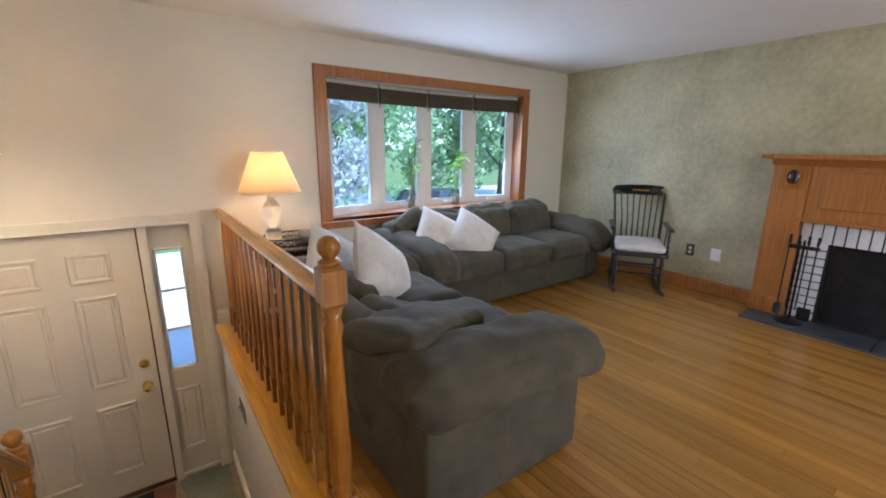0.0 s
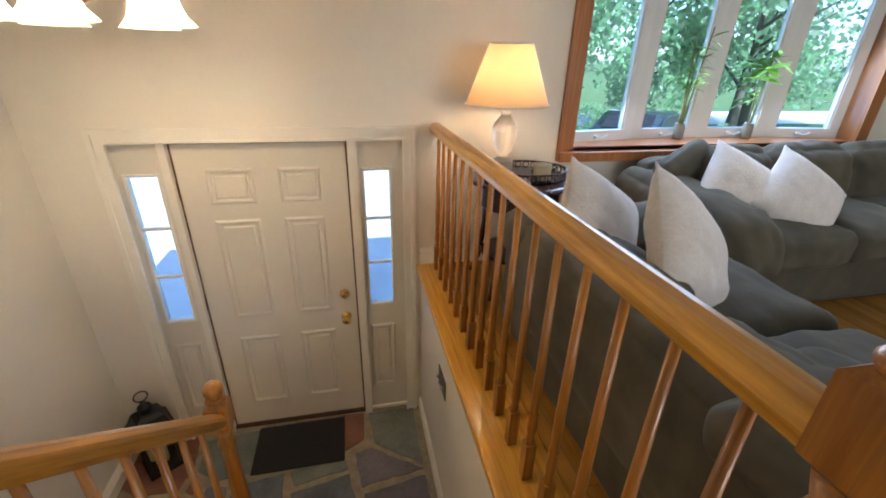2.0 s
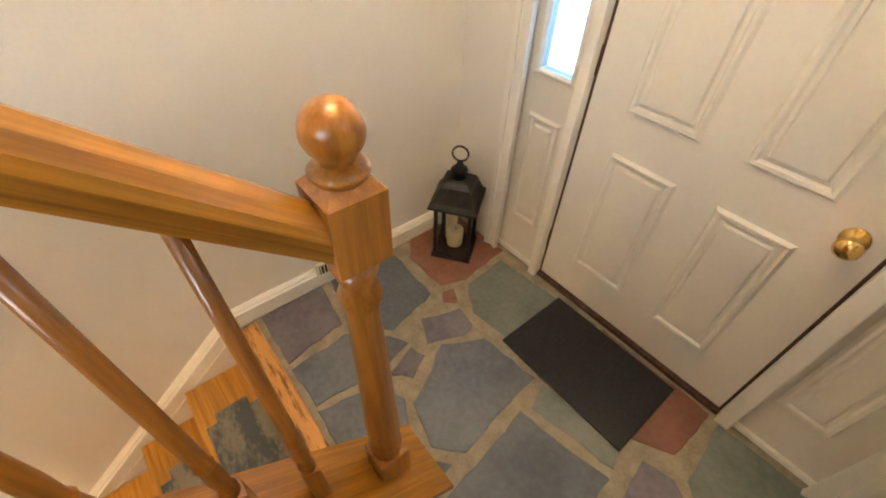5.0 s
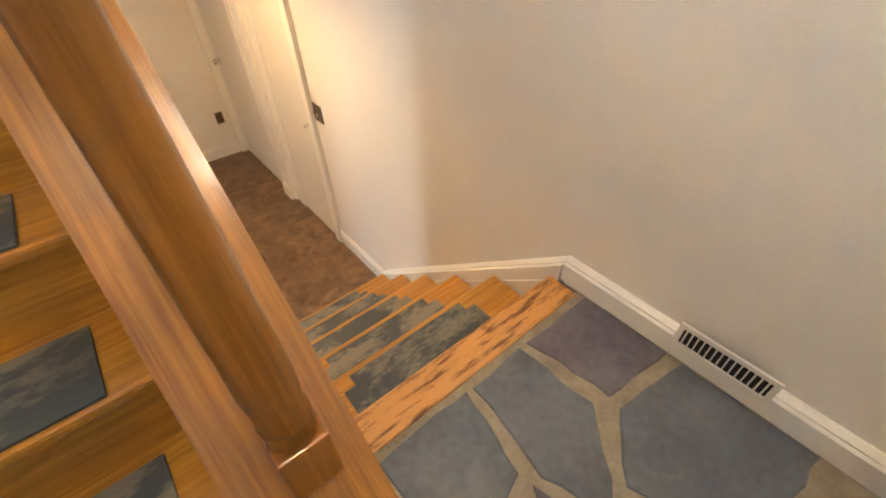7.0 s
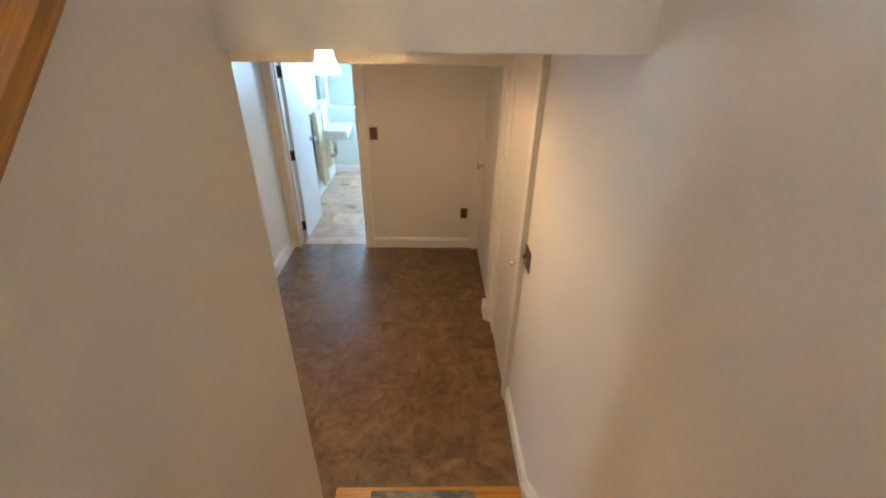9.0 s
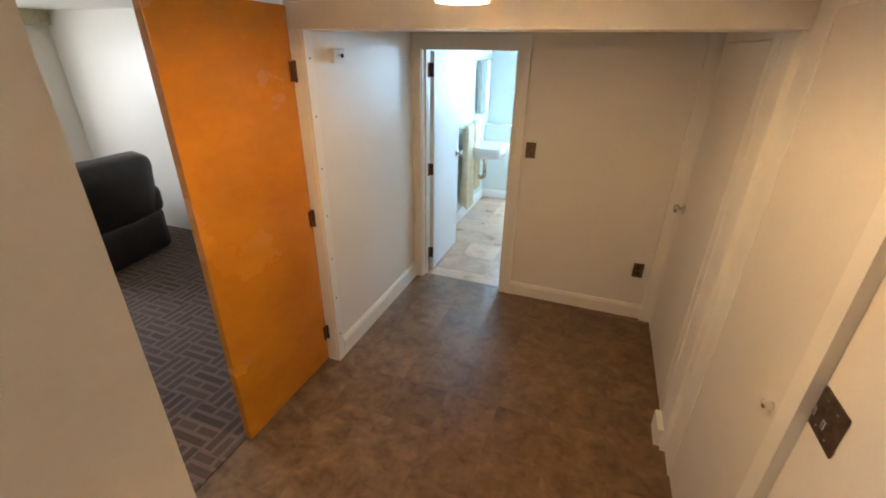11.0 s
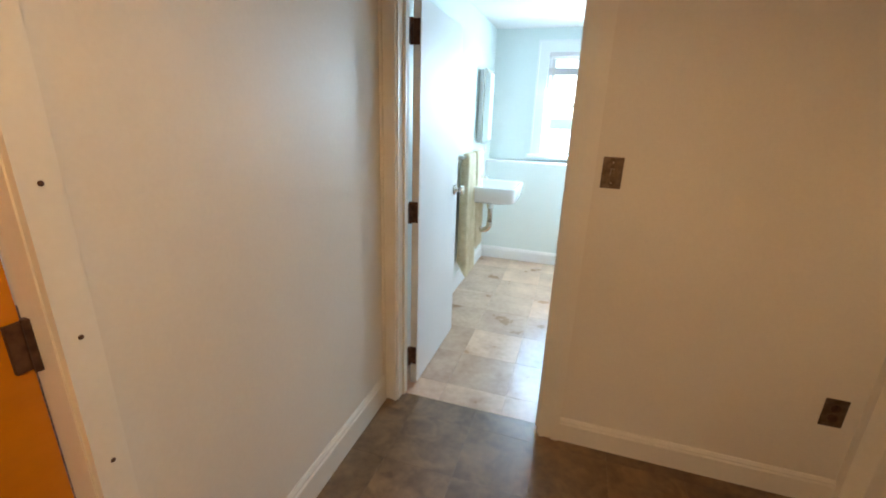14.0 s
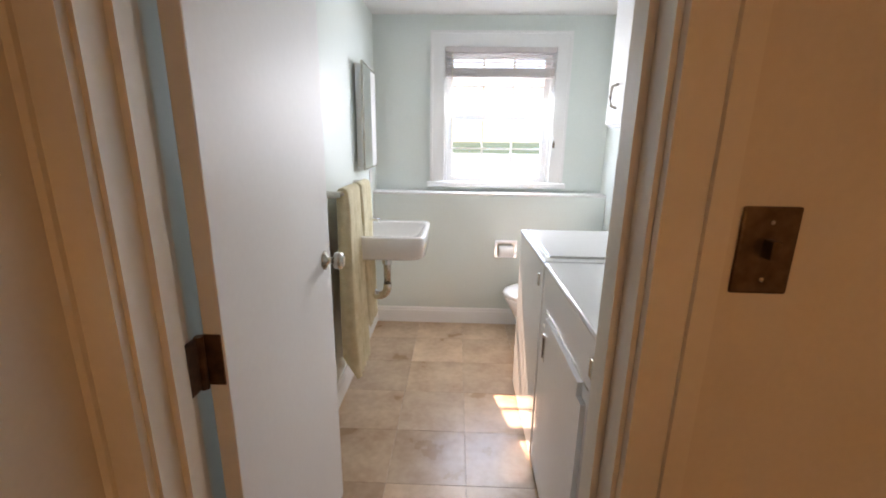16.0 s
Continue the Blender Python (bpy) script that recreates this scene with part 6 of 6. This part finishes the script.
def washer(label, y0, y1, lid, name):
    w = thing(name, label, "laundry machine", "laundry machines")
    x0, x1, z0, z1 = 0.42, 1.115, LOW + 0.02, -0.232
    part("body", box(x0, x1 - 0.004, y0, y1, z0, z1 - 0.012, 0.008), M_ENAMEL, w)
    part("top", box(x0, x1, y0 - 0.002, y1 + 0.002, z1 - 0.02, z1, 0.009), M_ENAMEL, w)
    part("console", prism([(x0, y0 + 0.01, z1), (x0 + 0.14, y0 + 0.01, z1), (x0 + 0.07, y0 + 0.01, z1 + 0.13), (x0, y0 + 0.01, z1 + 0.13)], (0, y1 - y0 - 0.02, 0)), M_ENAMEL, w)
    for x in (x0 + 0.06, x1 - 0.06):
        for y in (y0 + 0.06, y1 - 0.06):
            part("foot", lathe([(0.018, LOW), (0.018, z0 + 0.01)], 10, pose(x, y, 0)), M_RUBBER, w)
    if lid:
        part("lid", box(x0 + 0.16, x1 - 0.035, y0 + 0.05, y1 - 0.05, z1, z1 + 0.007, 0.004), M_ENAMEL, w)
        part("lid_seam", boxes((x0 + 0.15, x1 - 0.026, y0 + 0.04, y0 + 0.047, z1, z1 + 0.002), (x0 + 0.15, x1 - 0.026, y1 - 0.047, y1 - 0.04, z1, z1 + 0.002), (x1 - 0.033, x1 - 0.026, y0 + 0.047, y1 - 0.047, z1, z1 + 0.002)), M_NICKEL, w, "grey lid seam")
    else:
        d = box(x1 - 0.004, x1 + 0.01, y0 + 0.10, y1 - 0.08, LOW + 0.26, -0.40, 0.0)
        bmesh.ops.bevel(d, geom=[e for e in d.edges if abs(e.verts[0].co.x - e.verts[1].co.x) > 0.01], offset=0.04, segments=4, affect="EDGES")
        part("door", d, M_ENAMEL, w, "rounded white dryer door")
        for zs in (LOW + 0.25, -0.395):
            part("door_seam", box(x1 - 0.004, x1 - 0.002, y0 + 0.09, y1 - 0.07, zs, zs + 0.005), M_NICKEL, w)
        part("door_handle", boxes((x1 + 0.01, x1 + 0.014, y0 + 0.13, y0 + 0.165, -0.56, -0.46)), M_NICKEL, w, "recessed grey pull")
        part("handle_recess", box(x1 + 0.012, x1 + 0.016, y0 + 0.14, y0 + 0.155, -0.55, -0.47), M_BRONZE, w)
    for y in (y1 - 0.06,):
        part("hinge_clip", box(x1 - 0.004, x1 + 0.003, y - 0.012, y + 0.012, -0.35, -0.30, 0.003), M_NICKEL, w)


washer("white enamel top-loading washer under the wall cabinet", -6.98, -6.385, True, "washing_machine")
washer("white enamel dryer with a rounded front door", -6.37, -5.70, False, "dryer")
wc = thing("wall_cabinet", "white wall cabinet over the machines, pull handle", "cabinet")
part("body", box(0.402, 0.73, -6.95, -5.62, 0.28, 1.0, 0.004), M_BWHITE, wc)
for y0, y1 in ((-6.945, -6.29), (-6.28, -5.625)):
    dr = part("door", box(0.73, 0.75, y0, y1, 0.29, 0.99, 0.004), M_BWHITE, wc)
    yh = y0 + 0.12 if y0 < -6.5 else y1 - 0.12
    part("handle", tube([(0.75, yh - 0.0, 0.36), (0.775, yh, 0.37), (0.78, yh, 0.41), (0.775, yh, 0.45), (0.75, yh, 0.46)], 0.007, 8), M_NICKEL, dr, "arched nickel pull", True)
tp = thing("toilet_paper_holder", "chrome recessed paper holder with a white roll", "paper holder", at=pose(1.085, BYL, -0.55, 0, 0, 180))
part("frame", boxes((-0.08, 0.08, -0.012, 0, 0.05, 0.065), (-0.08, 0.08, -0.012, 0, -0.065, -0.05), (-0.08, -0.065, -0.012, 0, -0.05, 0.05), (0.065, 0.08, -0.012, 0, -0.05, 0.05)), M_CHROME, tp)
part("recess", box(-0.065, 0.065, -0.004, 0.0, -0.05, 0.05), M_NICKEL, tp)
part("paper_roll", lathe([(0.0, -0.05), (0.042, -0.05), (0.042, 0.05), (0.0, 0.05)], 24, pose(0, -0.045, -0.01, 0, 90)), M_PAPER, tp, "white paper roll", False)
tl = thing("toilet", "white china toilet partly behind the washer", "toilet", at=pose(0.80, -7.40, LOW + 0.0, 0, 0, 0))
part("bowl", lathe([(0.0, 0.002), (0.13, 0.002), (0.12, 0.08), (0.11, 0.18), (0.16, 0.3), (0.19, 0.37), (0.19, 0.39), (0.0, 0.39)], 26, Matrix.Translation((0.08, 0, 0)) @ Matrix.Diagonal((1.3, 1, 1, 1))), M_CERAMIC, tl, smooth=True)
part("seat_lid", lathe([(0.0, 0.425), (0.17, 0.425), (0.192, 0.415), (0.196, 0.4), (0.19, 0.39), (0.0, 0.39)], 28, Matrix.Translation((0.08, 0, 0)) @ Matrix.Diagonal((1.32, 1, 1, 1))), M_CERAMIC, tl, "closed white lid", True)
part("tank", box(-0.38, -0.18, -0.22, 0.22, 0.39, 0.74, 0.02), M_CERAMIC, tl)
part("pedestal_back", box(-0.3, 0.0, -0.1, 0.1, 0.002, 0.39, 0.03), M_CERAMIC, tl)
wall_plate("power_outlet", "white outlet plate above the basin", "outlet", pose(BX1, -7.74, -0.02, 0, 0, -90), 0.07, 0.115, M_BWHITE, 1, M_PAPER, True)

# ---- outdoors ----
GZ = -0.22
ground = bmesh.new()
for r in ((-400, 400, 0.12, 400), (-400, 400, -400, -8.07), (-400, -0.12, -8.07, 0.12), (6.2, 400, -8.07, 0.12)):
    add_box(ground, r[0], r[1], r[2], r[3], GZ - 0.3, GZ)
shell("ground", ground, M_LAWN)
shell("road", box(-60, 60, 15.5, 20.5, GZ, GZ + 0.012), M_DRIVE)
shell("pavement_drive", boxes((-6.0, 9.5, 0.13, 9.5, GZ, GZ + 0.02), (3.2, 8.6, 9.5, 15.5, GZ, GZ + 0.018)), M_DRIVE)
# Pale slab added so the bathroom window's view washes out to white.
shell("added_rear_slab", box(-8, 12, -20, -8.1, GZ, GZ + 0.02), M_SIDING)
shell("front_step", box(0.2, 2.0, 0.13, 1.2, GZ + 0.02, -0.03, 0.01), M_DRIVE)


def leaf_cloud(n, rx, ry, rz, seed, size):
    """A crown of many small leaf tufts, thick at the rim and with gaps."""
    rnd = random.Random(seed)
    vs, fs = [], []
    lobes = [(rnd.uniform(-0.7, 0.7) * rx, rnd.uniform(-0.7, 0.7) * ry, rnd.uniform(-0.75, 0.75) * rz, rnd.uniform(0.28, 0.5)) for _ in range(16)]
    for _ in range(n):
        lx, ly, lz, lr = rnd.choice(lobes)
        d = Vector((rnd.gauss(0, 1), rnd.gauss(0, 1), rnd.gauss(0, 1))).normalized() * (rnd.random() ** 0.4) * lr
        c = Vector((lx + d.x * rx, ly + d.y * ry, lz + d.z * rz))
        s = size * rnd.uniform(0.6, 1.4)
        a = Vector((rnd.gauss(0, 1), rnd.gauss(0, 1), rnd.gauss(0, 1))).normalized()
        b = a.cross(Vector((rnd.gauss(0, 1), rnd.gauss(0, 1), rnd.gauss(0, 1)))).normalized()
        k = len(vs)
        vs += [c - a * s, c + b * s * 0.55, c + a * s, c - b * s * 0.55]
        fs.append((k, k + 1, k + 2, k + 3))
    me = bpy.data.meshes.new("crown")
    me.from_pydata([tuple(v) for v in vs], [], fs)
    return me


def tree(x, y, h, r, mat_l, seed, label, name="tree"):
    rnd = random.Random(seed)
    t = thing(name, label, "tree", at=pose(x, y, GZ))
    part("trunk", tube([(0, 0, 0), (0.05, 0.03, h * 0.2), (rnd.uniform(-0.2, 0.2), 0.1, h * 0.5), (0.1, 0, h * 0.85)], 0.05 * r + 0.07, 9, 0.04), M_BARK, t, smooth=True)
    for k in range(6):
        a, z = rnd.uniform(0, 6.28), h * rnd.uniform(0.25, 0.6)
        part("limb", tube([(0, 0, z), (0.35 * r * math.cos(a), 0.35 * r * math.sin(a), z + 0.12 * h), (0.75 * r * math.cos(a), 0.75 * r * math.sin(a), z + 0.22 * h)], 0.06, 7, 0.02), M_BARK, t, smooth=True)
    me = leaf_cloud(5200, r, r, h * 0.46, seed, 0.13)
    me.materials.append(mat_l)
    o = new("crown", me)
    o.parent = t
    o.matrix_basis = pose(0, 0, h * 0.58)
    tagged(o, kind="stuff")


tree(6.2, 11.4, 6.8, 2.6, M_TREEP, 3, "plum-leaved tree across the front drive")
tree(9.0, 15.0, 7.5, 3.2, M_TREE, 4, "tall green tree by the road")
tree(12.8, 13.4, 7.0, 3.0, M_TREE, 5, "bright green maple beside the drive")
tree(15.8, 11.4, 7.5, 3.2, M_TREE, 6, "leafy green tree at the drive edge")
tree(19.5, 14.5, 8.5, 4.0, M_TREE, 7, "tall green tree behind the parked car")
tree(3.0, 23.0, 8.0, 3.8, M_TREE, 8, "green tree beyond the road")
tree(24.0, 10.5, 9.0, 4.4, M_TREE, 9, "tall green tree at the lot boundary")
tree(14.0, 24.0, 9.5, 4.6, M_TREE, 10, "tall green tree beyond the road")
tree(-3.5, 24.0, 8.5, 4.0, M_TREE, 11, "leafy tree beyond the road")
for i, (x, y, sc) in enumerate(((4.6, 11.0, 0.9), (12.6, 8.6, 0.9), (8.0, 13.0, 1.3), (10.2, 11.2, 1.1), (0.05, 1.0, 0.3))):
    hd = thing("shrub", "rounded dense green shrub on the lawn", "shrub", "shrubs on the lawn", at=pose(x, y, GZ))
    me = leaf_cloud(1800, 0.9 * sc, 0.9 * sc, 0.65 * sc, 40 + i, 0.055)
    me.materials.append(M_TREE)
    o = new("foliage", me)
    o.parent = hd
    o.matrix_basis = pose(0, 0, 0.6 * sc)
    part("stem", tube([(0, 0, 0), (0, 0.02, 0.5 * sc)], 0.03, 6), M_BARK, hd)

car = thing("parked_car", "dark blue saloon parked on the drive, tail to the house", "car", at=pose(9.9, 8.7, GZ + 0.02, 0, 0, 38))
side = [(-2.1, 0.35), (-2.15, 0.75), (-1.95, 0.95), (-1.35, 1.0), (-0.75, 1.4), (0.55, 1.42), (1.15, 1.0), (2.0, 0.88), (2.15, 0.6), (2.1, 0.35)]
cbm = prism([(x, -0.85, z) for x, z in side], (0, 1.7, 0))
bmesh.ops.bevel(cbm, geom=cbm.edges[:], offset=0.06, segments=2, affect="EDGES")
part("body", cbm, M_CAR, car, smooth=True)
for y in (-0.855, 0.85):
    part("side_window", prism([(-1.2, y, 1.02), (-0.72, y, 1.33), (0.5, y, 1.35), (1.0, y, 1.02)], (0, 0.006, 0)), M_LEATHER, car, "dark side glass")
part("rear_window", prism([(-1.42, -0.65, 1.02), (-1.42, 0.65, 1.02), (-0.84, 0.58, 1.385), (-0.84, -0.58, 1.385)], (-0.02, 0, 0.02)), M_LEATHER, car, "dark rear glass")
for y in (-0.62, 0.62):
    part("tail_light", box(-2.17, -2.1, y - 0.17, y + 0.17, 0.72, 0.86, 0.02), M_TAIL, car, "red tail lamp")
part("bumper", box(-2.2, -2.05, -0.8, 0.8, 0.38, 0.55, 0.04), M_CAR, car)
part("number_plate", box(-2.18, -2.165, -0.2, 0.2, 0.6, 0.72, 0.005), M_PAPER, car)
for x in (-1.35, 1.35):
    for y in (-0.78, 0.78):
        wh = part("wheel", lathe([(0.0, -0.1), (0.2, -0.1), (0.22, -0.11), (0.31, -0.1), (0.33, -0.06), (0.33, 0.06), (0.31, 0.1), (0.22, 0.11), (0.2, 0.1), (0.0, 0.1)], 24, pose(x, y, 0.33, 90)), M_RUBBER, car)
        part("rim", lathe([(0.0, -0.115), (0.19, -0.112), (0.2, -0.1), (0.2, 0.1), (0.19, 0.112), (0.0, 0.115)], 20, pose(x, y, 0.33, 90)), M_NICKEL, wh)

# ---- floor pieces ----
pl = thing("floor_living", "narrow honey oak strip floor boards", "floor", kind="structure")
rnd = random.Random(12)
PW = 0.0572
lens = {}
for j in range(int((GX - 2.17) / PW) + 1):
    x0 = 2.172 + j * PW
    w = min(PW, GX - x0) - 0.0008
    if w < 0.01:
        continue
    y = BY
    while y < FY - 0.01:
        ln_ = round(rnd.uniform(1.2, 2.6), 1)
        if FY - (y + ln_) < 0.5:
            ln_ = FY - y
        key = (round(ln_, 3), round(w, 4))
        if key not in lens:
            lens[key] = part("floor_board", box(0, w, 0, ln_ - 0.0008, -0.012, 0.0, 0.0012, 1), M_PLANK, pl, at=pose(x0, y, UP))
        else:
            o = new("floor_board", lens[key].data)
            o.parent = pl
            o.matrix_basis = pose(x0, y, UP)
        y += ln_
shell("floor_stairhead", box(0.0, 2.17, BY, -2.42, UP - 0.012, UP - 0.001), M_PLANK)

ht = thing("floor_hall", "mottled brown cork-look vinyl tiles", "floor", kind="structure")
tile_h = None
for i in range(7):
    for j in range(10):
        x0, y1 = 0.0 + i * 0.302, -2.58 - j * 0.302
        x1, y0 = min(x0 + 0.302, 2.088), max(y1 - 0.302, YB - 0.06)
        if x1 - x0 < 0.05 or y1 - y0 < 0.03:
            continue
        if x1 - x0 > 0.3 and y1 - y0 > 0.3 and tile_h:
            o = new("tile", tile_h.data)
            o.parent = ht
            o.matrix_basis = pose(x0, y0, LOW)
        else:
            t_ = part("tile", box(0, x1 - x0 - 0.0002, 0, y1 - y0 - 0.0002, -0.008, 0.0, 0.0004, 1), M_CORK, ht, at=pose(x0, y0, LOW))
            if x1 - x0 > 0.3 and y1 - y0 > 0.3:
                tile_h = t_
bt = thing("floor_bath", "tan stone-look square floor tiles", "floor", kind="structure")
tile_b = None
for i in range(6):
    for j in range(8):
        x1, y0 = 2.04 - i * 0.325, -7.86 + j * 0.325
        x0, y1 = max(x1 - 0.325, 0.40), min(y0 + 0.325, YB - 0.06)
        if x1 - x0 < 0.02 or y1 - y0 < 0.02:
            continue
        full = x1 - x0 > 0.32 and y1 - y0 > 0.32
        if full and tile_b:
            o = new("tile", tile_b.data)
            o.parent = bt
            o.matrix_basis = pose(x0, y0, LOW)
        else:
            t_ = part("tile", box(0, x1 - x0 - 0.001, 0, y1 - y0 - 0.001, -0.006, 0.0, 0.0006, 1), M_BTILE, bt, at=pose(x0, y0, LOW))
            if full:
                tile_b = t_
